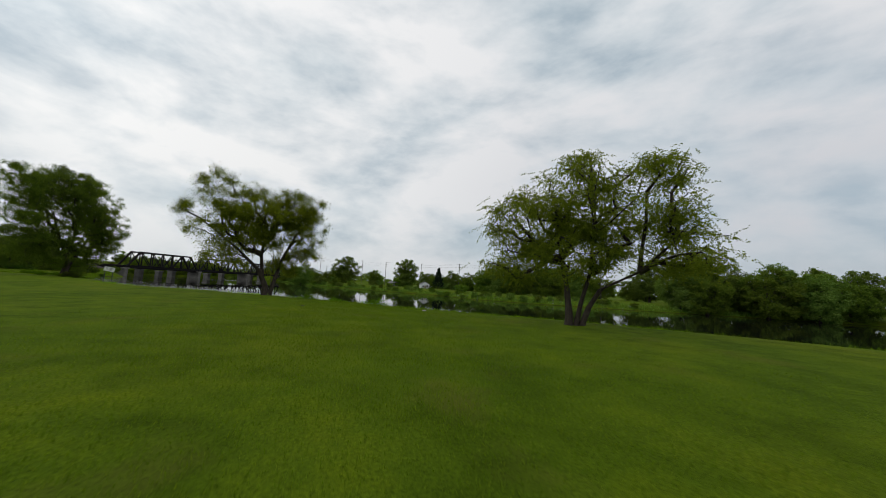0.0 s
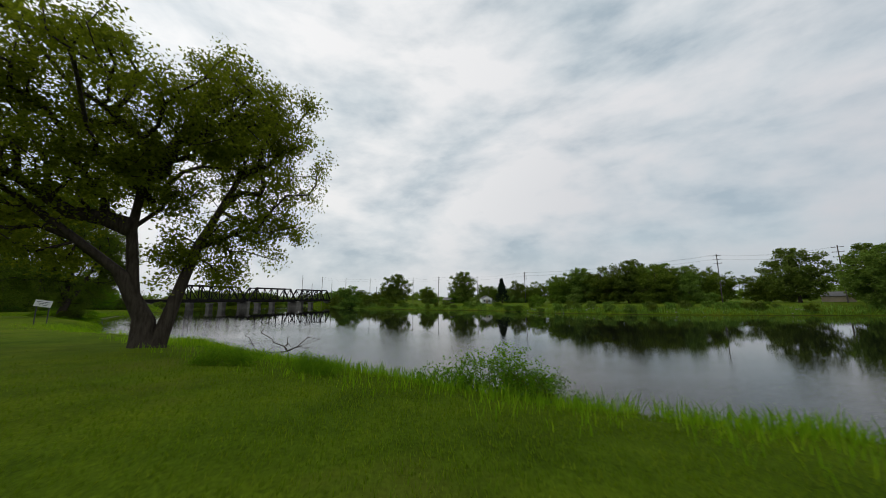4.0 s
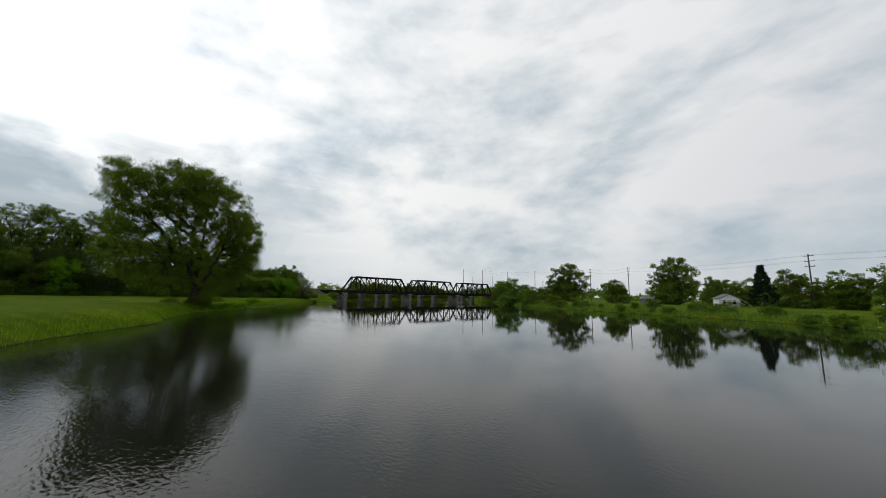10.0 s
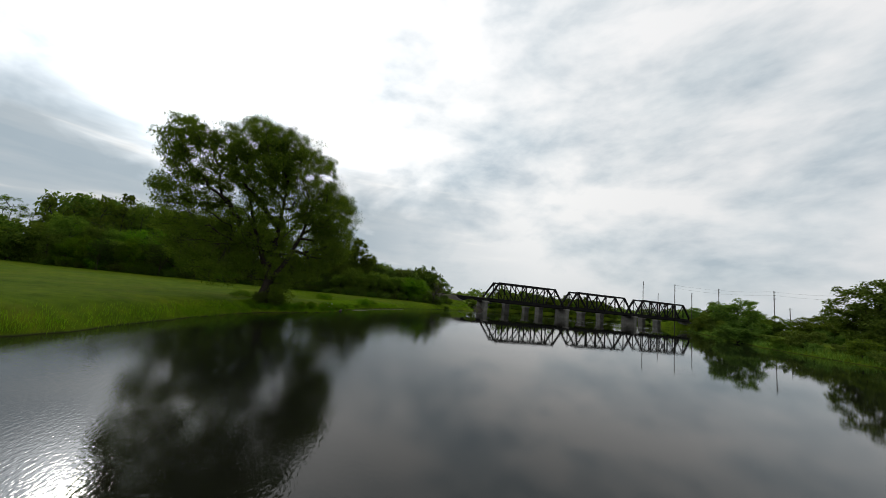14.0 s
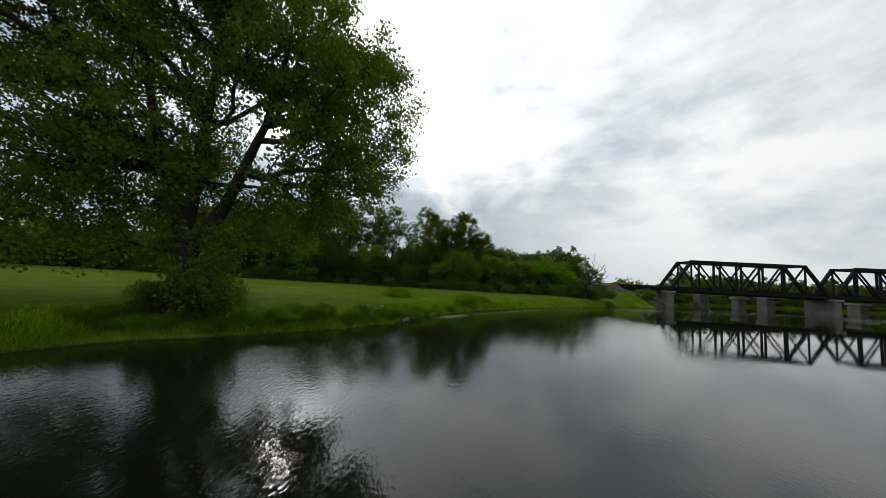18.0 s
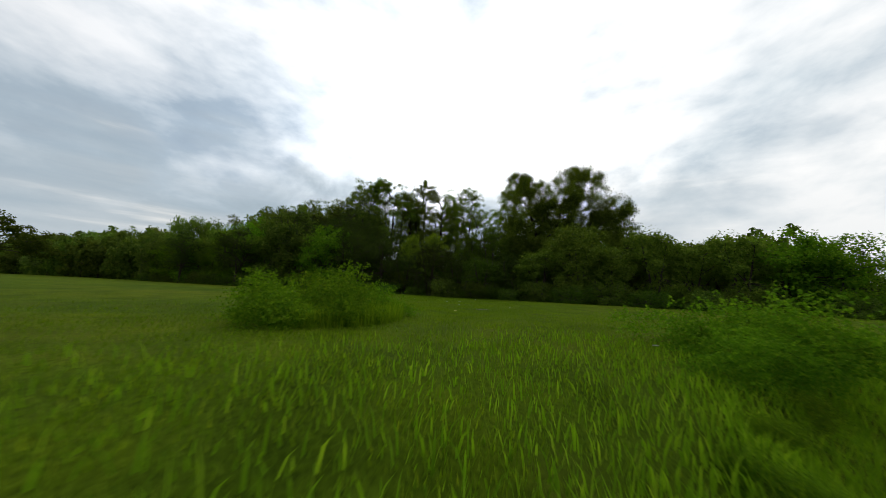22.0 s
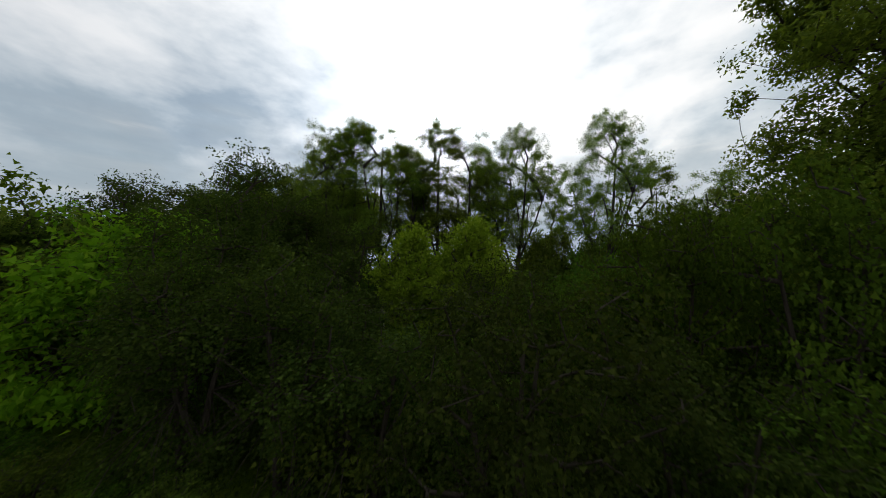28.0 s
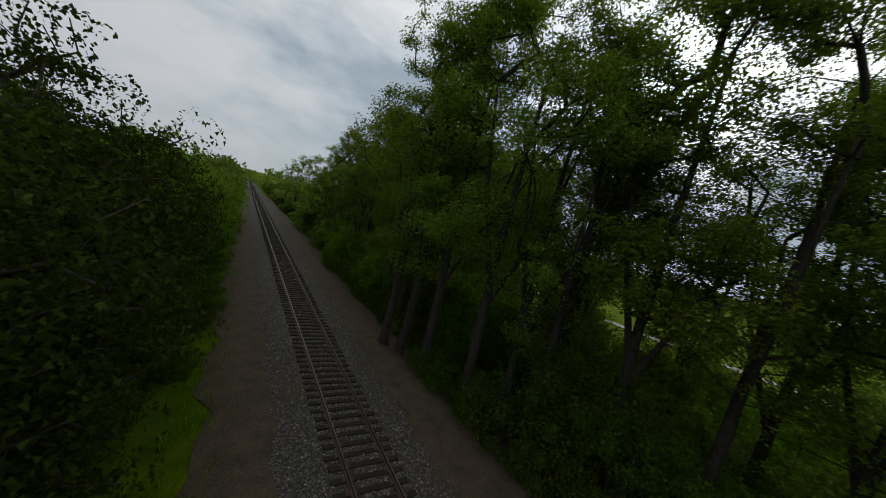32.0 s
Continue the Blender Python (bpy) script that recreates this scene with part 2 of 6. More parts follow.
def water_material():
    m, n, bsdf, out = material("river_water", 0.008, 0.0, 0.5)
    bsdf.inputs["IOR"].default_value = 1.333
    where = place(n)
    n.put(bsdf.inputs["Base Color"], n.ramp(n.noise(where, 0.03, 3), [(0.3, (0.005, 0.006, 0.004)), (0.7, (0.009, 0.009, 0.006))]))
    # glassy reaches, breeze-ruffled water off the park's bank, and riffles below the bridge
    drift = n.add("ShaderNodeMapping", s_Vector=where, s_Rotation=(0, 0, radians(-32)), s_Scale=(0.45, 1.0, 1)).outputs[0]
    calm = n.ramp(n.noise(drift, 0.07, 3, 0.55), [(0.40, (0.03, 0.03, 0.03)), (0.62, (1, 1, 1))])
    axes = n.add("ShaderNodeSeparateXYZ", s_Vector=where)
    bank = n.math("SUBTRACT", axes.outputs[1], n.math("MULTIPLY", axes.outputs[0], -0.56))
    lee = n.ramp(n.math("MULTIPLY_ADD", bank, 1 / 60.0, -0.35), [(0.58, (1, 1, 1)), (0.80, (0.02, 0.02, 0.02))])
    off = n.math("SUBTRACT", 181.255, n.math("ADD", n.math("MULTIPLY", axes.outputs[0], math.cos(radians(170.22))), n.math("MULTIPLY", axes.outputs[1], math.sin(radians(170.22)))))
    off = n.math("ADD", off, n.math("MULTIPLY", n.math("SUBTRACT", n.noise(where, 0.06, 3), 0.5), 26.0))
    riffle = n.ramp(n.math("MULTIPLY", off, 1 / 60.0), [(0.10, (0, 0, 0)), (0.20, (1, 1, 1)), (0.42, (1, 1, 1)), (0.58, (0, 0, 0))])
    riffle = n.math("MULTIPLY", riffle, n.ramp(n.noise(n.add("ShaderNodeMapping", s_Vector=where, s_Rotation=(0, 0, radians(9)), s_Scale=(1.0, 0.22, 1)).outputs[0], 0.16, 3), [(0.42, (0, 0, 0)), (0.60, (1, 1, 1))]))
    rough = n.math("MAXIMUM", n.math("MULTIPLY", n.math("MULTIPLY_ADD", calm, 0.6, 0.4), lee), riffle)
    ripple = n.noise(n.add("ShaderNodeMapping", s_Vector=where, s_Rotation=(0, 0, radians(25)), s_Scale=(0.65, 1.3, 1)).outputs[0], 8.0, 2, 0.4, 0.5)
    slow = n.noise(where, 0.5, 2, 0.5)
    tall = n.math("ADD", 0.0005, n.math("MULTIPLY_ADD", rough, 0.0105, n.math("MULTIPLY", riffle, 0.010)))
    height = n.math("ADD", n.math("MULTIPLY", ripple, tall), n.math("MULTIPLY", slow, 0.0016))
    bump(n, bsdf, height, 1.0, 1.0)
    return m


def gravel_material():
    m, n, bsdf, out = material("ballast_stone", 0.9, 0.0, 0.2)
    where = place(n)
    cell = n.add("ShaderNodeTexVoronoi", s_Vector=where, s_Scale=16.0)
    stone = n.ramp(n.add("ShaderNodeSeparateColor", s_Color=cell.outputs["Color"]).outputs[0], [(0.0, (0.028, 0.025, 0.021)), (0.6, (0.066, 0.059, 0.050)), (1.0, (0.14, 0.128, 0.112))])
    weeds = n.ramp(n.noise(where, 0.5, 5), [(0.52, (0, 0, 0)), (0.66, (0.75, 0.75, 0.75))])
    n.put(bsdf.inputs["Base Color"], n.mix(weeds, stone, (0.065, 0.052, 0.034, 1)))
    bump(n, bsdf, cell.outputs["Distance"], 0.9, 0.04)
    return m


def bark_material(name, colour):
    m, n, bsdf, out = material(name, 0.95, 0.0, 0.1)
    where = n.add("ShaderNodeMapping", s_Vector=n.add("ShaderNodeTexCoord").outputs["Object"], s_Scale=(1, 1, 0.22)).outputs[0]
    ridge, broad = n.noise(where, 14, 5, 0.65), n.noise(where, 1.2, 3)
    tone = n.ramp(ridge, [(0.34, tuple(c * 0.45 for c in colour)), (0.66, tuple(c * 1.3 for c in colour))])
    n.put(bsdf.inputs["Base Color"], n.mix(n.math("MULTIPLY", broad, 0.5), tone, (*(c * 0.6 for c in colour), 1)))
    bump(n, bsdf, ridge, 0.9, 0.05)
    return m


GRASS, WATER, BALLAST = grass_ground(), water_material(), gravel_material()
BARK = bark_material("grey_brown_bark", (0.062, 0.050, 0.038))
# trackside trunks: the shadow they stand in is part of this dark colour
BARK_SHADED = bark_material("pale_grey_bark", (0.055, 0.048, 0.040))
LOG_BARK = bark_material("weathered_log_bark", (0.13, 0.105, 0.08))
LEAF_LOCUST = leaf_material("locust_leaves", (0.140, 0.176, 0.016), (0.225, 0.252, 0.030), 0.55)
LEAF_ASH = leaf_material("ash_leaves", (0.175, 0.250, 0.018), (0.265, 0.340, 0.032), 0.55)
LEAF_DARK = leaf_material("cottonwood_leaves", (0.105, 0.168, 0.019), (0.185, 0.245, 0.034), 0.48)
LEAF_HEDGE = leaf_material("hedge_leaves", (0.074, 0.122, 0.015), (0.145, 0.190, 0.028), 0.42)
LEAF_MAPLE = leaf_material("boxelder_leaves", (0.160, 0.255, 0.018), (0.255, 0.345, 0.038), 0.55)
LEAF_FAR = leaf_material("far_leaves", (0.125, 0.200, 0.034), (0.195, 0.265, 0.052), 0.4)
LEAF_VINE = leaf_material("vine_leaves", (0.052, 0.102, 0.009), (0.100, 0.160, 0.017), 0.42)
# hedge leaves by the track, coloured darker to carry the hedge's own shade
LEAF_THICKET_SHADED = leaf_material("thicket_leaves", (0.034, 0.057, 0.0085), (0.072, 0.100, 0.016), 0.38)
LEAF_SPRUCE = leaf_material("spruce_needles", (0.018, 0.034, 0.018), (0.03, 0.05, 0.026), 0.1)
LEAF_GRASS = leaf_material("grass_blades", (0.1024, 0.1646, 0.00801), (0.1602, 0.2047, 0.01602), 0.42)
LEAF_LUSH = leaf_material("lush_grass_blades", (0.138, 0.265, 0.009), (0.228, 0.335, 0.020), 0.55)
LEAF_WEED = leaf_material("weed_leaves", (0.090, 0.190, 0.007), (0.162, 0.258, 0.016), 0.48)
STEEL = plain("weathered_bridge_steel", (0.016, 0.0145, 0.014), 0.9, 0.0, 1.5, 0.5, 0.004, 0.1)
RUST = plain("rusted_rail_steel", (0.085, 0.055, 0.040), 0.6, 0.3, 2.0, 0.4, 0.003)
RAIL_TOP = plain("worn_rail_head", (0.20, 0.185, 0.17), 0.35, 0.9, 2.0, 0.2, 0.001)
CONCRETE = plain("stained_concrete", (0.22, 0.205, 0.18), 0.9, 0.0, 0.8, 0.35, 0.01)
PIER_STONE = plain("stained_pier_stone", (0.15, 0.142, 0.125), 0.9, 0.0, 0.8, 0.4, 0.01)
TIE_WOOD = plain("creosoted_wood", (0.024, 0.018, 0.014), 0.9, 0.0, 2.5, 0.45, 0.01)
POLE_WOOD = plain("weathered_pole_wood", (0.10, 0.085, 0.07), 0.9, 0.0, 1.0, 0.3, 0.005)
WHITE_PAINT = plain("white_siding", (0.66, 0.66, 0.64), 0.7, 0.0, 1.0, 0.12, 0.004)
TAN_PAINT = plain("tan_siding", (0.42, 0.34, 0.25), 0.8, 0.0, 1.0, 0.15, 0.004)
ROOF_GREY = plain("grey_shingles", (0.16, 0.155, 0.15), 0.9, 0.0, 4.0, 0.3, 0.01)
DARK_GLASS = plain("dark_window_glass", (0.03, 0.035, 0.04), 0.1, 0.0, 1.0, 0.1, 0.0, 0.5)
# brown soil, its colour deepened for the shade below the bridge end
SOIL = plain("damp_brown_soil", (0.040, 0.031, 0.023), 0.95, 0.0, 1.0, 0.4, 0.02)
COVER = plain("weathered_brown_concrete", (0.130, 0.102, 0.080), 0.9, 0.0, 5.0, 0.6, 0.012)
LEAF_LITTER = plain("brown_leaf_litter", (0.065, 0.047, 0.030), 0.95, 0.0, 1.2, 0.45, 0.02)
TRAIL = plain("pale_gravel", (0.30, 0.28, 0.24), 0.95, 0.0, 0.6, 0.2, 0.01)
ROCK = plain("bank_rock", (0.27, 0.25, 0.22), 0.9, 0.0, 2.0, 0.4, 0.02)
DEAD_WOOD = plain("bleached_dead_wood", (0.060, 0.050, 0.040), 0.9, 0.0, 3.0, 0.4, 0.01)
REED = plain("floating_reed_straw", (0.20, 0.21, 0.10), 0.8, 0.0, 3.0, 0.3, 0.002)
PAPER = plain("white_litter", (0.72, 0.71, 0.66), 0.7, 0.0, 4.0, 0.1, 0.003)
YELLOW_LEAF = plain("pale_yellow_leaf", (0.70, 0.58, 0.16), 0.6, 0.0, 4.0, 0.2, 0.002)
SIGN_WHITE = plain("faded_sign_face", (0.62, 0.62, 0.60), 0.6, 0.0, 2.0, 0.15, 0.001)
DARK_METAL = plain("dark_post_metal", (0.06, 0.06, 0.06), 0.6, 0.5, 2.0, 0.2, 0.002)


# ---- meshes ----
def link_mesh(name, mesh, mat, parent=None, label=""):
    ob = new(name, mesh)
    if mat and not mesh.materials:
        mesh.materials.append(mat)
    ob.parent = parent
    if label:
        tagged(ob, label)
    return ob


def part(name, bm, mat, parent=None, label=""):
    """Links a bmesh as one mesh object under a thing or a part."""
    mesh = bpy.data.meshes.new(name)
    bm.to_mesh(mesh)
    bm.free()
    return link_mesh(name, mesh, mat, parent, label)


def base(name, x, y, z, label, category, group="", kind="", turn=0.0):
    ob = new(name)
    ob.empty_display_size = 0.3
    ob.matrix_basis = pose(x, y, z, 0, 0, turn)
    return tagged(ob, label, category, group, kind)


def faces_mesh(name, verts, faces, size, smooth=False):
    """A mesh from an array of points and an array of faces that all have the same number of corners."""
    mesh = bpy.data.meshes.new(name)
    verts, faces = np.asarray(verts, np.float32), np.asarray(faces, np.int32)
    mesh.vertices.add(len(verts))
    mesh.vertices.foreach_set("co", verts.ravel())
    mesh.loops.add(faces.size)
    mesh.loops.foreach_set("vertex_index", faces.ravel())
    mesh.polygons.add(len(faces))
    mesh.polygons.foreach_set("loop_start", np.arange(0, faces.size, size, dtype=np.int32))
    if smooth:
        mesh.polygons.foreach_set("use_smooth", np.ones(len(faces), bool))
    mesh.update(calc_edges=True)
    return mesh


def tubes(name, starts, ends, r0, r1, sides=6):
    """Tapered tubes, one for each pair of points."""
    starts, ends = np.asarray(starts, float), np.asarray(ends, float)
    way = ends - starts
    way /= np.linalg.norm(way, axis=1, keepdims=True) + 1e-9
    helper = np.where(np.abs(way[:, 2:]) > 0.9, np.array([[1.0, 0, 0]]), np.array([[0, 0, 1.0]]))
    u = np.cross(way, helper)
    u /= np.linalg.norm(u, axis=1, keepdims=True) + 1e-9
    v = np.cross(way, u)
    turn = np.linspace(0, 2 * np.pi, sides, endpoint=False)
    ring = np.cos(turn)[None, :, None] * u[:, None] + np.sin(turn)[None, :, None] * v[:, None]
    low = starts[:, None] + ring * np.asarray(r0)[:, None, None]
    high = ends[:, None] + ring * np.asarray(r1)[:, None, None]
    verts = np.concatenate([low, high], 1).reshape(-1, 3)
    k = np.arange(sides)
    quad = np.stack([k, (k + 1) % sides, sides + (k + 1) % sides, sides + k], 1)
    faces = (quad[None] + (np.arange(len(starts)) * 2 * sides)[:, None, None]).reshape(-1, 4)
    return faces_mesh(name, verts, faces, 4, True)


def box(bm, centre, size, turn=0.0, bevel=0.0):
    made = bmesh.ops.create_cube(bm, size=1.0, matrix=Matrix.Translation(centre) @ Matrix.Rotation(turn, 4, "Z") @ Matrix.Diagonal((*size, 1)))
    if bevel:
        edges = {e for v in made["verts"] for e in v.link_edges}
        bmesh.ops.bevel(bm, geom=list(edges), offset=bevel, segments=1, affect="EDGES")
    return made


def beam(bm, a, b, wide, deep):
    """A box from a to b."""
    a, b = Vector(a), Vector(b)
    turn = (b - a).to_track_quat("Z", "Y").to_matrix().to_4x4()
    bmesh.ops.create_cube(bm, size=1.0, matrix=Matrix.Translation((a + b) / 2) @ turn @ Matrix.Diagonal((wide, deep, (b - a).length, 1)))


# ---- the lie of the land ----
NEAR_SHORE = [(900, -100), (400, -60), (150, -10), (80, 8), (33, 29.5), (23, 32.6), (18, 35.0), (13, 37.3), (8, 39.4), (3, 41.0), (-3, 42.9), (-8, 44.5), (-11, 45.9), (-15, 47.6), (-20, 50.2), (-27, 54.1), (-34, 56.9), (-42, 59.6), (-51, 63.6),
    (-60, 70), (-70, 78.5), (-80, 82.4), (-89.5, 88), (-92, 92), (-95.5, 96.5), (-99, 99.5), (-103, 100.7), (-107.7, 104.2), (-112.5, 108), (-122.4, 118.3), (-137.7, 141.4), (-148, 158), (-165, 182), (-180, 208), (-186, 240), (-184, 275), (-192, 302), (-260, 332), (-400, 380), (-900, 470)]
FAR_SHORE = [(-900, 540), (-400, 430), (-260, 372), (-190, 332), (-150, 290), (-134, 274), (-116, 246), (-98, 222), (-80, 198), (-55, 182), (-35, 168), (-15, 161), (-3, 150), (7, 134), (28, 125), (60, 120), (100, 116), (160, 106), (400, 80), (900, 60)]
RIVER = np.array(NEAR_SHORE + FAR_SHORE, float)
RAIL_A, RAIL_C = radians(170.22), 181.255


def to_polyline(x, y, line):
    best = np.full(x.shape, 1e9)
    for (ax, ay), (bx, by) in zip(line[:-1], line[1:]):
        dx, dy = bx - ax, by - ay
        k = np.clip(((x - ax) * dx + (y - ay) * dy) / (dx * dx + dy * dy), 0, 1)
        best = np.minimum(best, np.hypot(x - ax - k * dx, y - ay - k * dy))
    return best


def shore_distance(x, y):
    """Metres from the water's edge, on land more than nought; and whether the far bank is the nearer."""
    near, far = to_polyline(x, y, NEAR_SHORE), to_polyline(x, y, FAR_SHORE)
    inside = np.zeros(x.shape, bool)
    for (ax, ay), (bx, by) in zip(RIVER, np.roll(RIVER, -1, 0)):
        hit = ((ay > y) != (by > y)) & (x < (bx - ax) * (y - ay) / (by - ay + 1e-12) + ax)
        inside ^= hit
    return np.where(inside, -1, 1) * np.minimum(near, far), far < near


def rail_offset(x, y):
    """Metres east of the middle of the track."""
    return RAIL_C - x * math.cos(RAIL_A) - y * math.sin(RAIL_A)


def wave(x, y):
    return 0.5 * np.sin(x * 0.31 + 1.3 * np.sin(y * 0.17)) + 0.5 * np.sin(y * 0.37 + 1.1 * np.sin(x * 0.21 + 2)) + 0.3 * np.sin(x * 1.1 + y * 0.7) * np.sin(y * 1.3 - x * 0.4)


def ground_height(x, y):
    x, y = np.asarray(x, float), np.asarray(y, float)
    s, far = shore_distance(x, y)
    lawn = np.interp(x, [-900, -160, -147, -125, -112, -95, -62, -35, -22, -12, 0, 60], [2.2, 1.9, 1.7, 1.35, 1.2, 1.55, 1.9, 2.4, 2.62, 2.72, 2.75, 2.75])
    lawn = np.where(far, 2.3, lawn) + 0.05 * wave(x, y) * np.clip(s / 4, 0, 1)
    reach = np.where(far, 4.0, 0.82 * lawn)
    edge = 0.35 * np.sin(x * 0.9 + y * 0.5) + 0.2 * np.sin(x * 2.3 - y * 1.7)
    land = lawn * (1 - np.exp(-np.maximum(s + edge * 0.5, 0) / reach))
    z = np.where(s + edge * 0.5 > 0, land, np.maximum(-1.6, 0.6 * (s + edge * 0.5)) - 0.02)
    d = np.abs(rail_offset(x, y))
    bank = 4.85 - np.maximum(0, d - 4.6) * 0.36
    on_bank = ((y < 152.6) | (y > 277.5)) & (bank > z)
    return np.where(on_bank, bank, z)


def height(x, y):
    return float(ground_height(np.array([x]), np.array([y]))[0])


def build_ground():
    xs = np.concatenate([[-3500, -2200, -1300, -800, -520, -380, -310], np.arange(-270, -190, 4), np.arange(-190, -96, 1.5), np.arange(-96, -62, 1.6), np.arange(-62, 24, 1.5), np.arange(24, 190, 5), [230, 300, 420, 620, 900, 1500, 2400, 3500]])
    ys = np.concatenate([[-3500, -2200, -1300, -800, -500, -330, -220, -150], np.arange(-110, 2, 6), np.arange(2, 152, 1.5), np.arange(152, 300, 3.5), [320, 350, 400, 480, 620, 900, 1500, 2400, 3500]])
    gx, gy = np.meshgrid(xs, ys)
    gz = ground_height(gx.ravel(), gy.ravel())
    verts = np.stack([gx.ravel(), gy.ravel(), gz], 1)
    w = len(xs)
    i, j = np.meshgrid(np.arange(w - 1), np.arange(len(ys) - 1))
    a = (j * w + i).ravel()
    mesh = faces_mesh("ground", verts, np.stack([a, a + 1, a + w + 1, a + w], 1), 4, True)
    tagged(link_mesh("ground", mesh, GRASS), "mown green lawn and grassy river banks", "ground", kind="structure")


def build_water():
    bm = bmesh.new()
    bmesh.ops.create_grid(bm, x_segments=24, y_segments=16, size=1.0, matrix=Matrix.Translation((0, 190, 0)) @ Matrix.Diagonal((900, 330, 1, 1)))
    tagged(part("water", bm, WATER), "calm dark river water with faint ripples", "water", kind="structure")


build_ground()
build_water()


# ---- trees ----
def leaf_mesh(name, rng, centres, spread, sprays, per, size, droop=0.0, flat=0.75, reach=1.0, three=False, feather=False):
    """Small leaves: in rounded tufts about each of the centres, or, feathered, along sprays that reach out from them."""
    n = len(centres)
    if feather:
        start = np.repeat(centres, sprays, 0) + rng.normal(size=(n * sprays, 3)) * spread * np.array([0.62, 0.62, 0.62 * flat])
        way = rng.normal(size=(n * sprays, 3)) * np.array([1, 1, 0.8 * flat]) + np.array([0, 0, -droop])
        way /= np.linalg.norm(way, axis=1, keepdims=True)
        long = spread * reach * rng.uniform(0.45, 1.0, (n * sprays, 1))
        step = np.tile(np.linspace(0.05, 1, per), n * sprays)[:, None]
        start, way, long = (np.repeat(a, per, 0) for a in (start, way, long))
        at = start + way * long * step + rng.normal(size=start.shape) * size * 0.35
        at[:, 2] -= droop * 0.35 * (long * step**2)[:, 0]
        total = len(at)
        axis = way * 0.55 + rng.normal(size=(total, 3)) * 0.75
        axis[:, 2] -= 0.25 + droop * 0.4
        normal = rng.normal(size=(total, 3)) * 0.8 + np.array([0, 0, 0.5])
    else:
        each = sprays * per
        round_size = spread * reach * rng.uniform(0.55, 1.25, (n, 1)) * np.array([[1.0, 1.0, flat + 0.1]])
        total = n * each
        out = rng.normal(size=(total, 3))
        out /= np.linalg.norm(out, axis=1, keepdims=True)
        at = np.repeat(centres, each, 0) + out * rng.uniform(0.05, 1.0, (total, 1)) ** 0.55 * np.repeat(round_size, each, 0)
        at[:, 2] -= droop * 0.5 * spread * rng.uniform(0, 1, total) ** 2
        face = centres - centres.mean(0) * np.array([1, 1, 0.7])
        face /= np.linalg.norm(face, axis=1, keepdims=True) + 1e-9
        normal = out * 0.45 + np.repeat(face, each, 0) * 0.5 + np.array([0, 0, 0.12]) + rng.normal(size=(total, 3)) * 0.6
        axis = rng.normal(size=(total, 3)) + out * 0.4
        axis[:, 2] -= 0.5 + droop * 0.4
        normal /= np.linalg.norm(normal, axis=1, keepdims=True)
        axis -= normal * np.sum(axis * normal, 1, keepdims=True)
    axis /= np.linalg.norm(axis, axis=1, keepdims=True) + 1e-9
    side = np.cross(axis, normal)
    side /= np.linalg.norm(side, axis=1, keepdims=True) + 1e-9
    big = size * rng.uniform(0.6, 1.3, (total, 1))
    wide = big * (0.36 if feather else 0.42)
    if three:
        verts = np.stack([at + side * wide, at + axis * big, at - side * wide], 1).reshape(-1, 3)
        return faces_mesh(name, verts, np.arange(total * 3).reshape(-1, 3), 3)
    verts = np.stack([at, at + axis * big * 0.45 + side * wide, at + axis * big, at + axis * big * 0.45 - side * wide], 1).reshape(-1, 3)
    return faces_mesh(name, verts, np.arange(total * 4).reshape(-1, 4), 4)


def crown_points(rng, blobs, count, gaps=0.0):
    """Points of a crown that fill its lobes; with gaps, each lobe breaks up into boughs with holes between them."""
    size = np.array([(b[3] * b[4] * b[5]) ** 0.67 for b in blobs])
    share = np.maximum(1, np.round(count * size / size.sum())).astype(int)
    made = []
    for b, k in zip(blobs, share):
        way = rng.normal(size=(k, 3))
        way /= np.linalg.norm(way, axis=1, keepdims=True)
        inner = way * (rng.uniform(0.04, 1, (k, 1)) ** 0.42)
        if gaps:
            bough = rng.normal(size=(11, 3))
            bough *= rng.uniform(0.60, 0.92, (11, 1)) / np.linalg.norm(bough, axis=1, keepdims=True)
            of = rng.integers(0, 11, k)
            grown = bough[of] + inner * (0.30 + 0.14 * np.sin(of * 2.4))[:, None] * np.array([1.1, 1.1, 0.8])
            inner = np.where(rng.uniform(0, 1, (k, 1)) < gaps, grown, inner)
        made.append(np.array(b[:3]) + inner * np.array(b[3:6]))
    return np.concatenate(made)


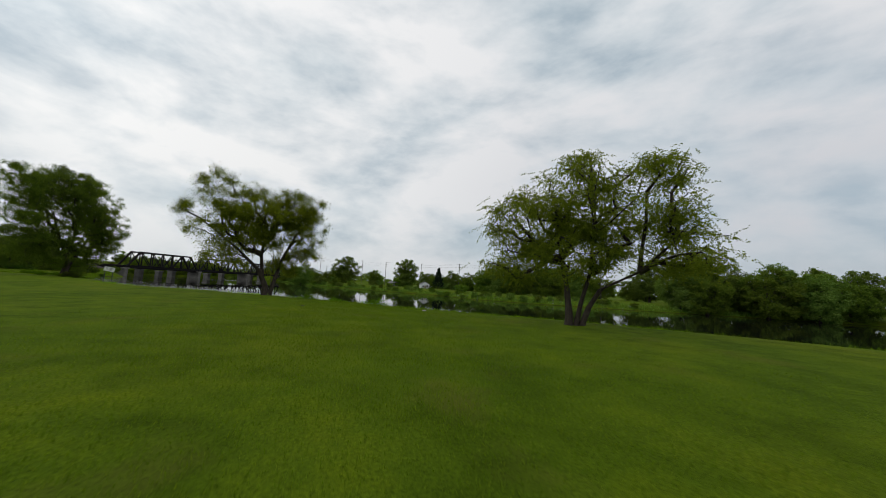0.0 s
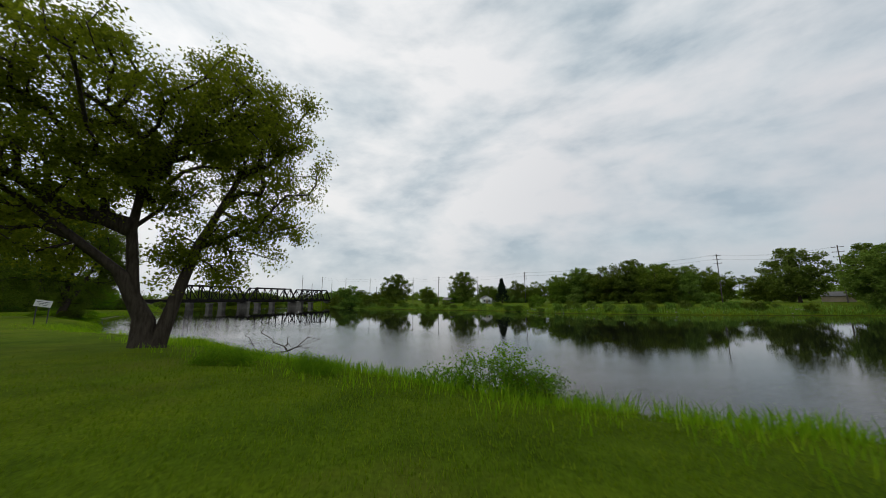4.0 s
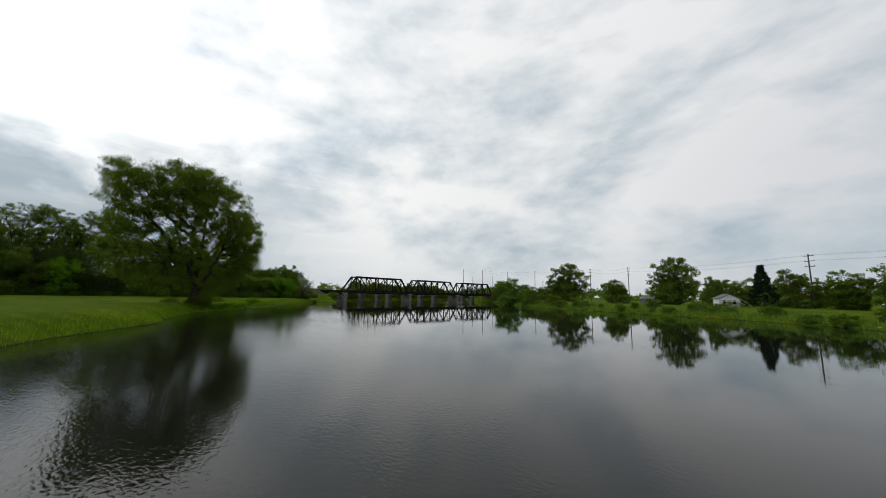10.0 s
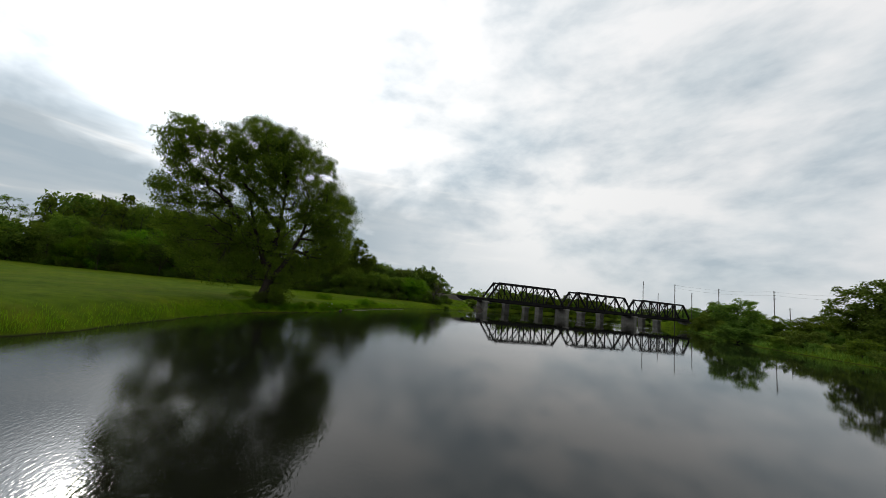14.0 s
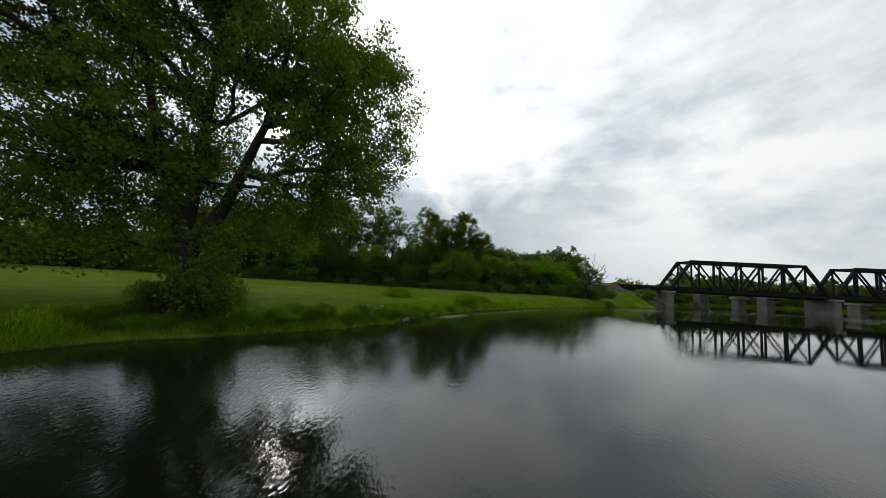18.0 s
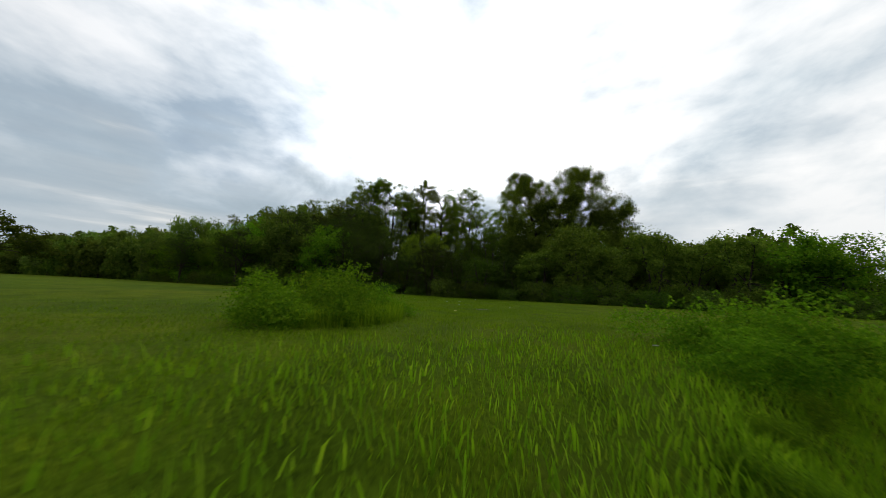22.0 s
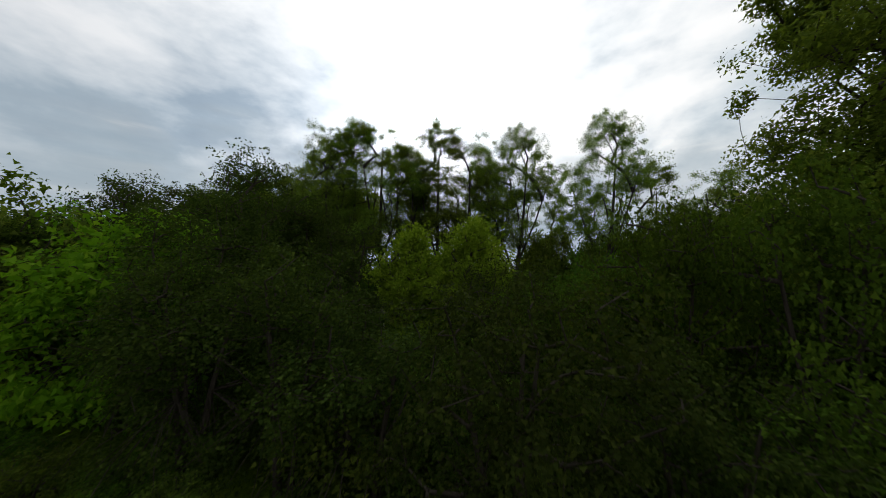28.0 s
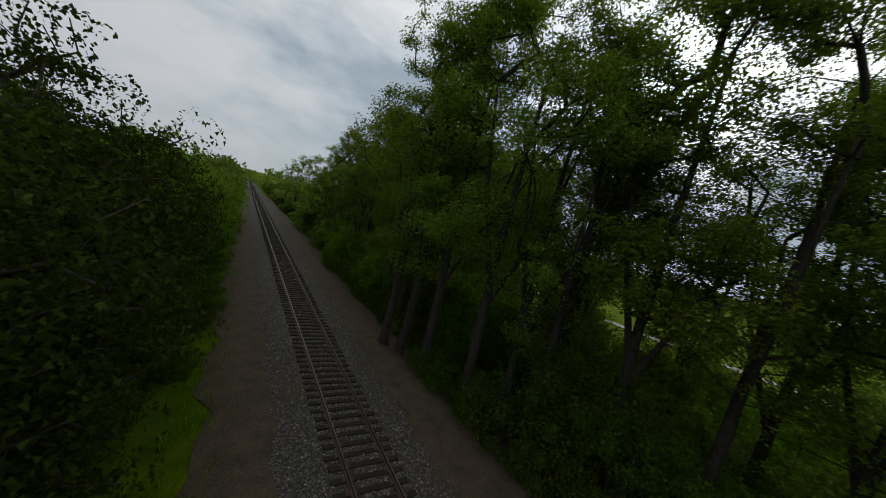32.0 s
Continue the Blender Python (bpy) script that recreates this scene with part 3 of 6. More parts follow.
def skeleton_of(rng, trunks, crown, tip=0.013, hang=0.08):
    """Limbs that reach from the trunks to every point of the crown. Returns the tubes' ends and radii."""
    pos, up, run, main = [], [], [], []
    for line in trunks:
        before = -1
        for k, p in enumerate(line):
            p = np.array(p[:3], float)
            if k:
                q, steps = pos[before], max(1, int(np.linalg.norm(p - pos[before]) / 0.9))
                for s in range(1, steps + 1):
                    pos.append(q + (p - q) * s / steps)
                    up.append(before), run.append(run[before] + np.linalg.norm(p - q) / steps), main.append(True)
                    before = len(pos) - 1
            else:
                pos.append(p), up.append(-1), run.append(0.0), main.append(True)
                before = len(pos) - 1
    body = np.array(pos)
    order = np.argsort(np.min(np.linalg.norm(crown[:, None] - body[None, :], axis=2), axis=1))
    low = min(line[-1][2] for line in trunks) * 0.45
    store = np.zeros((len(pos) + len(crown) * 14, 3))
    length = np.zeros(len(store))
    store[: len(pos)], length[: len(pos)] = body, run
    used = len(pos)
    tips = []
    for c in crown[order]:
        away = np.linalg.norm(store[:used] - c, axis=1)
        cost = away + 0.30 * length[:used] + 1.2 * np.maximum(0, store[:used, 2] - c[2] - 0.2) + 6.0 * (store[:used, 2] < low)
        k = int(np.argmin(cost))
        q, far = store[k].copy(), away[k]
        steps = int(np.clip(far / 0.9, 1, 12))
        bow = (c - q) * 0.5 + q + np.array([0, 0, 0.16 * far]) + rng.normal(size=3) * 0.07 * far
        for s in range(1, steps + 1):
            f = s / steps
            p = q * (1 - f) ** 2 + bow * 2 * f * (1 - f) + c * f * f
            up.append(k), main.append(False)
            store[used], length[used] = p, length[k] + far / steps
            k, used = used, used + 1
        tips.append(k)
    load = np.zeros(used)
    load[tips] = 1
    for k in range(used - 1, -1, -1):
        if up[k] >= 0:
            load[up[k]] += load[k]
    radius = tip * np.maximum(load, 1) ** 0.56
    child = np.array([k for k in range(used) if up[k] >= 0 and not main[k]])
    parent = np.array([up[k] for k in child])
    thick = np.minimum(radius[parent], radius[child] * 1.35)
    return store[parent], store[child], thick, radius[child]


def trunk_mesh(name, trunks):
    """Round trunks with a flared foot, each a chain of rings."""
    verts, faces, sides = [], [], 10
    for line in trunks:
        first = len(verts)
        pts = []
        for (a, b) in zip(line[:-1], line[1:]):
            for f in (0.0, 0.25, 0.5, 0.75):
                pts.append([a[i] * (1 - f) + b[i] * f for i in range(4)])
        pts.append(list(line[-1]))
        for k, (x, y, z, r) in enumerate(pts):
            flare = 1 + 0.75 * math.exp(-max(z + 0.3, 0) / 0.35) if line[0][2] <= 0 else 1
            for s in range(sides):
                a = 2 * math.pi * s / sides
                lump = 1 + 0.10 * math.sin(3 * a + z * 1.3) + 0.06 * math.sin(5 * a - z * 2.1)
                verts.append((x + math.cos(a) * r * flare * lump, y + math.sin(a) * r * flare * lump, z))
            if k:
                o = first + (k - 1) * sides
                faces += [(o + s, o + (s + 1) % sides, o + sides + (s + 1) % sides, o + sides + s) for s in range(sides)]
    return faces_mesh(name, verts, faces, 4, True)


def tree(name, label, category, trunks, blobs, clumps, spread, sprays, per, leaf, mat, bark=BARK, seed=1, droop=0.0, group="", reach=1.0, tip=0.013, gaps=0.0, three=False, feather=False, flat=0.75):
    """A tree that stands at the world's origin: trunk, limbs and crown."""
    rng = np.random.default_rng(seed)
    thing = base(name, 0, 0, 0, label, category, group)
    crown = crown_points(rng, blobs, clumps, gaps)
    a, b, r0, r1 = skeleton_of(rng, trunks, crown, tip)
    link_mesh("trunk", trunk_mesh("trunk", trunks), bark, thing)
    tagged(link_mesh("branchwork", tubes("branchwork", a, b, r0, r1, 3 if three else 5), bark, thing), kind="stuff")
    leaves = link_mesh("crown", leaf_mesh("crown", rng, crown, spread, sprays, per, leaf, droop, flat, reach, three, feather), mat, thing)
    tagged(leaves, kind="stuff")
    return thing


def stand(thing, x, y, turn=0.0, scale=1.0, tall=None, sink=0.1, z=None, label=""):
    """Puts a thing on the ground."""
    thing.matrix_basis = pose(x, y, (height(x, y) if z is None else z) - sink, 0, 0, turn) @ Matrix.Diagonal((scale, scale, tall or scale, 1))
    return thing


def again(thing, x, y, turn=0.0, scale=1.0, tall=None, sink=0.1, label="", z=None):
    made = copy_thing(thing, Matrix())
    stand(made, x, y, turn, scale, tall, sink, z)
    return tagged(made, label) if label else made


# the feathery tree on the first lawn, forked low
tree_a = tree("locust_tree", "spreading honey locust with feathery yellow-green leaves on the lawn", "tree",
    [[(0, 0, -0.3, 0.15), (-0.02, 0, 0.6, 0.14), (-0.1, 0.1, 1.5, 0.11), (-0.3, 0.2, 2.6, 0.08), (-0.5, 0.3, 4.2, 0.05)], [(0.22, 0, -0.2, 0.10), (0.42, -0.1, 0.9, 0.09), (0.75, -0.2, 2.1, 0.075), (0.9, -0.3, 4.6, 0.04)], [(0.42, 0, -0.2, 0.12), (0.72, -0.2, 0.8, 0.11), (1.05, -0.5, 1.5, 0.10), (2.3, -1.0, 2.2, 0.085), (3.4, -1.6, 3.4, 0.05)]],
    [(-1.4, 0.6, 4.3, 1.7, 2.1, 1.9), (0.2, 0.2, 5.0, 1.9, 2.4, 1.8), (2.4, -0.9, 4.7, 2.0, 2.4, 1.7), (3.5, -1.6, 3.0, 1.6, 1.9, 0.9), (-2.2, 0.8, 2.4, 1.2, 1.5, 0.7), (0.1, 0.3, 2.9, 2.2, 2.3, 1.1), (0.3, 0, 6.5, 0.7, 0.8, 0.7), (0.4, 0, 7.0, 0.25, 0.25, 0.6), (-2.6, 0.8, 4.0, 0.9, 0.9, 0.4), (-2.9, 0.9, 4.8, 0.6, 0.6, 0.35), (2.9, -1.3, 6.0, 1.1, 1.0, 0.5), (3.6, -1.5, 6.6, 0.5, 0.5, 0.3)],
    760, 0.42, 10, 26, 0.054, LEAF_LOCUST, BARK, 11, 0.42, reach=1.6, gaps=0.7, feather=True, flat=0.4, three=True)
stand(tree_a, 2.1, 30.6, 0, 1.42, 1.52)

# the tree on the bank with two leaning stems
tree_b = tree("bank_tree", "two-stemmed broad tree with small olive-green leaves leaning at the river bank", "tree",
    [[(0, 0, -0.3, 0.23), (-0.08, 0, 0.7, 0.20), (-0.4, -0.4, 1.8, 0.16), (-1.5, -1.5, 3.2, 0.11), (-2.9, -2.7, 4.6, 0.06)], [(0.15, 0.1, -0.2, 0.15), (0.35, 0.3, 1.0, 0.14), (0.65, 0.55, 2.6, 0.11), (1.3, 1.0, 4.6, 0.07)], [(-0.2, -0.2, 1.2, 0.13), (-0.4, -0.3, 2.9, 0.10), (-0.3, -0.2, 5.0, 0.07)]],
    [(-2.7, -2.5, 5.2, 1.9, 2.0, 1.6), (-0.9, -0.8, 6.2, 2.0, 2.0, 1.7), (1.3, 1.1, 6.0, 1.6, 1.6, 2.0), (2.3, 1.8, 5.0, 0.9, 0.9, 2.2), (1.6, 1.3, 3.5, 0.9, 0.9, 1.3), (-1.4, -1.4, 4.0, 2.2, 2.2, 0.9), (0.2, 0.1, 4.6, 1.2, 1.2, 1.4), (0.9, 0.6, 7.2, 1.2, 1.1, 0.8), (-2.4, -2.2, 2.9, 1.3, 1.3, 0.9), (-2.7, -2.7, 7.3, 1.2, 1.2, 1.1), (0.9, 0.8, 2.4, 0.6, 0.6, 0.7), (0.25, 0.35, 2.9, 0.6, 0.6, 1.0), (2.1, 1.8, 6.7, 1.0, 1.0, 1.2), (-2.4, 0.7, 5.4, 1.6, 1.6, 1.4), (0.5, -2.4, 5.4, 1.7, 1.7, 1.4), (-0.2, 1.9, 5.8, 1.5, 1.5, 1.4), (2.0, -0.6, 5.6, 1.3, 1.3, 1.4), (1.3, 1.0, 2.3, 0.8, 0.8, 0.9), (0.2, 0.4, 2.2, 0.5, 0.5, 0.8), (-1.2, -1.2, 2.7, 1.0, 1.0, 0.8), (2.2, 1.7, 3.0, 0.6, 0.6, 1.0)],
    1020, 0.44, 9, 12, 0.075, LEAF_ASH, BARK, 22, 0.55, gaps=0.75, tip=0.010, three=True)
stand(tree_b, -23.8, 45.8, 0, 1.47, sink=0.05)

# the great cottonwood at the water's edge
tree_c = tree("cottonwood_tree", "tall broad cottonwood with dense dark green leaves at the water's edge", "tree",
    [[(0, 0, -0.4, 0.75), (0.1, 0, 1.2, 0.62), (0.2, 0.3, 3.0, 0.52), (0.1, -1.0, 6.0, 0.36), (-0.2, -2.6, 10.0, 0.24), (-0.4, -4.0, 14.5, 0.12)], [(0.2, 0.3, 2.4, 0.45), (0.3, 2.0, 5.5, 0.32), (0.4, 3.6, 10.0, 0.20), (0.2, 4.4, 15.0, 0.10)], [(0.1, 0.0, 4.0, 0.36), (0.3, 0.4, 9.0, 0.26), (0.0, 0.6, 17.0, 0.12)]],
    [(0, -9.6, 16.4, 6.0, 4.6, 5.8), (0, -3.2, 19.0, 7.6, 4.8, 6.2), (0.3, 3.0, 18.0, 7.0, 4.2, 6.0), (0.4, 6.4, 13.6, 6.0, 3.9, 5.2), (0.8, 7.1, 9.0, 4.0, 3.2, 3.6), (0.4, -9.4, 8.4, 4.8, 4.0, 4.4), (0.2, -2.0, 10.5, 5.8, 5.6, 4.4), (0.8, -6.0, 4.4, 3.8, 4.0, 3.0), (0.6, -2.0, 6.4, 4.0, 5.0, 3.0), (0.6, -11.6, 20.4, 3.0, 2.7, 2.5), (0, -7.6, 21.2, 3.0, 2.8, 2.4), (0, 0.6, 22.6, 2.6, 2.6, 2.2), (-0.2, 4.6, 5.0, 3.2, 3.0, 2.6), (0, -3.8, 23.6, 2.6, 2.4, 1.8), (0.2, 0.4, 3.6, 2.0, 2.4, 2.6), (-4.2, 6.8, 6.6, 2.3, 1.7, 1.7), (-3.8, 7.2, 14.6, 3.2, 2.8, 4.6), (-3.4, 9.5, 13.5, 2.5, 2.6, 4.6), (-2.0, -1.4, 21.6, 3.4, 3.2, 2.6), (-1.0, 3.6, 21.2, 2.6, 2.6, 2.2), (-2.0, 8.8, 8.4, 2.3, 2.4, 2.6), (1.6, 2.2, 1.7, 1.4, 1.6, 1.5), (4.0, -11.8, 18.8, 2.6, 2.5, 3.2), (4.2, -11.4, 12.6, 2.2, 2.2, 2.2), (3.0, -3.0, 17.0, 4.0, 3.4, 4.0)],
    2450, 0.95, 10, 10, 0.185, LEAF_DARK, BARK, 33, 0.15, tip=0.014, gaps=0.38)
stand(tree_c, -93.0, 88.4, sink=0.0)

# the big tree of the hedge
tree_d = tree("cottonwood_tree", "large cottonwood with dark green leaves rising out of the hedge", "tree",
    [[(0, 0, -0.4, 0.5), (0, 0, 2.0, 0.42), (0.3, 0.5, 6.0, 0.30), (0.2, 2.0, 11.0, 0.18), (0, 2.8, 16.0, 0.08)], [(0, 0.1, 2.5, 0.34), (-0.3, -2.0, 7.0, 0.24), (-0.4, -3.4, 13.0, 0.12)]],
    [(-0.6, -3.9, 13.8, 4.2, 3.3, 4.4), (0, 0.6, 13.4, 4.6, 3.4, 4.6), (-0.2, 4.0, 14.2, 4.0, 3.0, 4.6), (0.4, 7.2, 11.2, 3.6, 2.6, 4.0), (0, 0, 8.6, 4.0, 5.4, 2.6), (0, 4.5, 7.0, 3.4, 3.8, 2.8), (0, -3.6, 8.0, 3.4, 3.0, 2.6), (-1.6, -4.8, 17.8, 1.8, 1.6, 1.3), (-0.6, 3.2, 18.2, 1.7, 1.6, 1.2), (0.2, -5.4, 8.4, 3.0, 2.4, 3.2), (0.8, 6.2, 8.6, 3.0, 2.4, 3.4), (0.8, -1.0, 4.6, 2.8, 4.5, 2.6), (0.8, 4.6, 4.4, 2.6, 3.0, 2.4)],
    1600, 0.85, 12, 11, 0.150, LEAF_DARK, BARK, 44, 0.1, tip=0.013, gaps=0.55, three=True)
stand(tree_d, -152.9, 109.2, 0, 1.0, 0.96)

# tall open trees west of the track
TALL = []
for k, (blobs, seed) in enumerate([
    ([(0, 0, 21, 3.0, 3.0, 4.0), (1.6, 1.4, 17, 2.8, 2.8, 3.0), (-1.8, -1.2, 15, 2.8, 2.8, 3.0), (0.4, 0.6, 12, 3.0, 3.0, 2.2), (0, -0.5, 7.5, 2.4, 2.4, 2.0)], 51),
    ([(0.8, 0, 20, 3.6, 3.4, 3.6), (-1.8, 1.6, 17, 3.0, 3.0, 3.0), (1.6, -1.8, 14, 3.2, 3.2, 2.6), (0, 0, 10, 2.6, 2.6, 2.2)], 52),
    ([(0, 0.6, 19, 2.8, 2.8, 4.6), (1.2, -1.4, 14.5, 2.6, 2.6, 2.6), (-1.4, 1.0, 11.0, 2.6, 2.6, 2.4), (0.3, 0, 23.0, 1.6, 1.6, 1.8)], 53)]):
    TALL.append(tree("tall_tree", "tall slender open-crowned tree beside the railway", "tree",
        [[(0, 0, -0.4, 0.26), (0.1, 0, 3, 0.22), (0.2, 0.1, 8, 0.17), (0.1, 0.3, 14, 0.11), (0, 0.2, 20, 0.05)], [(0.2, 0.1, 7, 0.13), (1.1, 0.9, 12, 0.09), (1.6, 1.4, 17, 0.05)], [(0.1, 0.1, 6, 0.12), (-1.2, -0.8, 11, 0.08), (-1.6, -1.2, 15, 0.05)]],
        blobs, 280, 0.72, 7, 15, 0.118, LEAF_DARK, BARK_SHADED, seed, 0.1, "trees along the railway", reach=1.0, tip=0.012, gaps=0.62, three=True))
TALL.append(tree("tall_tree", "tall broad open-crowned tree with a forked leaning trunk beside the railway", "tree",
    [[(0, 0, -0.4, 0.34), (0.1, 0.2, 3, 0.29), (0.3, 0.8, 8, 0.22), (0.6, 1.6, 14, 0.14), (0.8, 2.2, 21, 0.05)], [(0.2, 0.6, 6, 0.18), (-0.6, -1.2, 11, 0.13), (-1.4, -3.0, 17, 0.06)], [(0.3, 0.8, 8, 0.14), (2.2, 3.0, 13, 0.09), (3.4, 4.4, 17, 0.05)], [(0.1, 0.3, 5, 0.12), (-2.2, 1.2, 9, 0.08), (-3.6, 2.4, 12, 0.04)]],
    [(0.6, 1.6, 21.4, 3.4, 3.4, 3.4), (3.2, 4.0, 17.8, 3.2, 3.2, 2.8), (-1.6, -3.4, 18.4, 3.2, 3.2, 2.8), (-3.4, 1.2, 16.2, 3.0, 3.0, 2.4), (1.6, -2.0, 15.0, 3.0, 3.0, 2.4), (0.6, 0.4, 11.6, 3.6, 3.6, 2.0), (-2.4, -3.4, 12.6, 2.6, 2.6, 1.9), (0.4, 1.4, 24.4, 1.8, 1.8, 1.2)],
    520, 0.72, 8, 15, 0.128, LEAF_DARK, BARK_SHADED, 54, 0.1, "trees along the railway", reach=1.0, tip=0.013, gaps=0.6, three=True))
tall_spots = [(-175.4, 69.8, 0, 0.96), (-176.4, 73.2, 2, 0.92), (-177.0, 76.5, 1, 0.98), (-178.5, 80.0, 0, 0.93), (-179.5, 83.5, 2, 1.0), (-181.0, 87.0, 1, 0.95), (-182.0, 90.5, 0, 0.98), (-179.2, 92.6, 3, 0.98), (-179.0, 102.6, 3, 1.0), (-178.0, 78.5, 1, 0.9), (-182.5, 79.0, 0, 0.95), (-185.5, 88.0, 2, 0.95), (-176.0, 71.0, 0, 0.95), (-179.0, 66.0, 2, 0.98), (-180.5, 61.0, 1, 0.95), (-182.5, 56.0, 0, 0.92), (-183.0, 51.0, 2, 0.9), (-184.0, 46.0, 1, 0.9), (-184.5, 41.0, 0, 0.86), (-185.0, 36.0, 2, 0.85), (-188.0, 28.0, 0, 0.8), (-188.5, 21.0, 2, 0.8), (-189.0, 14.0, 1, 0.75), (-176.0, 112.0, 1, 0.72), (-181.0, 109.5, 2, 0.82), (-178.5, 116.0, 0, 0.75), (-191, -4, 2, 0.7), (-195, -26, 0, 0.7), (-190.0, 76.0, 0, 0.85), (-193, 66, 1, 0.8), (-187.0, 84.0, 1, 0.8), (-188.0, 98.0, 2, 0.7), (-186.0, 117.0, 1, 0.75)]
rng_spots = random.Random(5)
first_used = set()
for x, y, k, s in tall_spots:
    x -= 1.2
    s *= 1.08 if 73 < y < 91 else 1.0
    turn = rng_spots.uniform(0, 360)
    if k in first_used:
        again(TALL[k], x, y, turn, s if k == 3 else s * 1.25, s)
    else:
        stand(TALL[k], x, y, 0 if k == 3 else turn, s if k == 3 else s * 1.25, s)
        first_used.add(k)

# feathery trees and a light green maple on the hedge side of the track
hedge_locust = tree("hedge_tree", "feathery dark green tree in the hedge above the railway", "tree",
    [[(0, 0, -0.4, 0.24), (0.1, 0, 3.0, 0.19), (-0.2, 0.2, 6.0, 0.13), (-0.2, 0.4, 9.0, 0.06)], [(0, 0, 2.0, 0.16), (0.9, -0.8, 5.0, 0.10), (1.8, -1.4, 8.0, 0.05)]],
    [(0, 0, 8.5, 3.6, 3.6, 2.2), (2.0, -1.4, 7.4, 2.6, 2.6, 2.0), (-2.0, 1.4, 6.8, 2.6, 2.6, 2.0), (0, 0, 4.6, 3.4, 3.4, 2.2), (0.5, 0, 10.6, 1.6, 1.6, 1.0)],
    340, 0.6, 7, 14, 0.11, LEAF_THICKET_SHADED, BARK, 61, 0.3, "trees of the hedge", reach=1.5, gaps=0.5, feather=True, flat=0.4)
stand(hedge_locust, -157.5, 76.8, 20, 1.27)
for x, y, t, s in [(-160.2, 73.2, 120, 1.26), (-158.5, 64.5, 60, 1.2), (-160.5, 56.5, 200, 0.95), (-161.5, 47.0, 300, 0.9), (-151.0, 70.0, 75, 0.85), (-149.5, 62.5, 160, 0.8), (-151.5, 50.0, 250, 0.75), (-159.5, 102.5, 15, 0.72), (-158.5, 120.5, 140, 0.8), (-163.0, 107.5, 80, 0.8), (-161.5, 112.5, 190, 0.9), (-163.5, 36.0, 40, 0.85), (-165.0, 24.0, 190, 0.8)]:
    again(hedge_locust, x, y, t, s)

maple = tree("boxelder_tree", "bright light-green young boxelder beside the railway", "tree",
    [[(0, 0, -0.4, 0.14), (0, 0, 2.0, 0.11), (-0.2, 0.2, 4.0, 0.06)], [(0.1, 0, -0.3, 0.12), (0.6, -0.6, 2.0, 0.09), (1.0, -1.0, 4.2, 0.05)], [(0, 0.1, 0.4, 0.10), (-0.6, 0.8, 2.2, 0.07), (-0.9, 1.2, 4.0, 0.04)]],
    [(-0.3, 1.35, 4.6, 1.5, 1.6, 1.7), (0.2, -1.35, 4.3, 1.6, 1.6, 1.6), (-0.3, 1.3, 6.2, 0.6, 0.7, 0.6), (0.2, -1.3, 5.8, 0.7, 0.7, 0.6), (0, 0, 3.6, 2.0, 2.6, 1.4), (0.2, 0.3, 1.9, 2.2, 2.8, 1.3)],
    1000, 0.36, 9, 11, 0.11, LEAF_MAPLE, BARK, 71, -0.55, reach=1.3, gaps=0.2, feather=True)
stand(maple, -157.9, 89.4, 0, 1.28, (11.9 - height(-157.8, 89.3)) / 7.1)

# the lone tree far out on the lawn
lone = tree("field_tree", "broad round-crowned tree standing alone on the open lawn", "tree",
    [[(0, 0, -0.4, 0.34), (0, 0, 1.6, 0.28), (-0.5, 0.4, 4.0, 0.18), (-0.8, 0.6, 7.0, 0.08)], [(0, 0, 1.4, 0.2), (0.9, -0.6, 4.0, 0.13), (1.6, -1.0, 7.5, 0.06)]],
    [(0, 0, 8.2, 3.8, 3.8, 2.4), (3.2, -2.0, 7.0, 3.0, 3.0, 2.0), (-3.2, 2.0, 6.6, 3.0, 3.0, 2.0), (4.8, -3.0, 5.2, 2.0, 2.0, 1.6), (-4.8, 3.0, 5.0, 2.0, 2.0, 1.6), (0.4, 0, 10.2, 2.2, 2.2, 1.2), (0, 0, 4.8, 2.6, 2.6, 1.6), (0.3, 0.2, 2.2, 0.9, 0.9, 1.4)],
    300, 0.8, 7, 8, 0.3, LEAF_HEDGE, BARK, 95, 0.1, tip=0.018, gaps=0.75, three=True)
stand(lone, -146.0, 12.5, 0, 1.3, 1.08)

# shrubs of the hedge, near and far
def shrub(label, seed, clumps, sprays, per, leaf, mat, category="shrub", group="shrubs of the hedge", wide=2.3, tall=3.2, name="shrub"):
    stems = [[(0.1 * math.cos(a), 0.1 * math.sin(a), -0.3, 0.06), (0.35 * math.cos(a), 0.35 * math.sin(a), tall * 0.3, 0.045), (0.8 * math.cos(a), 0.8 * math.sin(a), tall * 0.62, 0.02)] for a in (0.3, 2.0, 3.4, 5.1)]
    blobs = [(0, 0, tall * 0.5, wide, wide, tall * 0.5), (wide * 0.4, wide * 0.25, tall * 0.66, wide * 0.6, wide * 0.6, tall * 0.36), (-wide * 0.35, -wide * 0.4, tall * 0.6, wide * 0.6, wide * 0.6, tall * 0.36), (0, 0, tall * 0.2, wide * 1.05, wide * 1.05, tall * 0.22)]
    return tree(name, label, category, stems, blobs, clumps, 0.5, sprays, per, leaf, mat, BARK, seed, 0.2, group, reach=1.1, three=True)


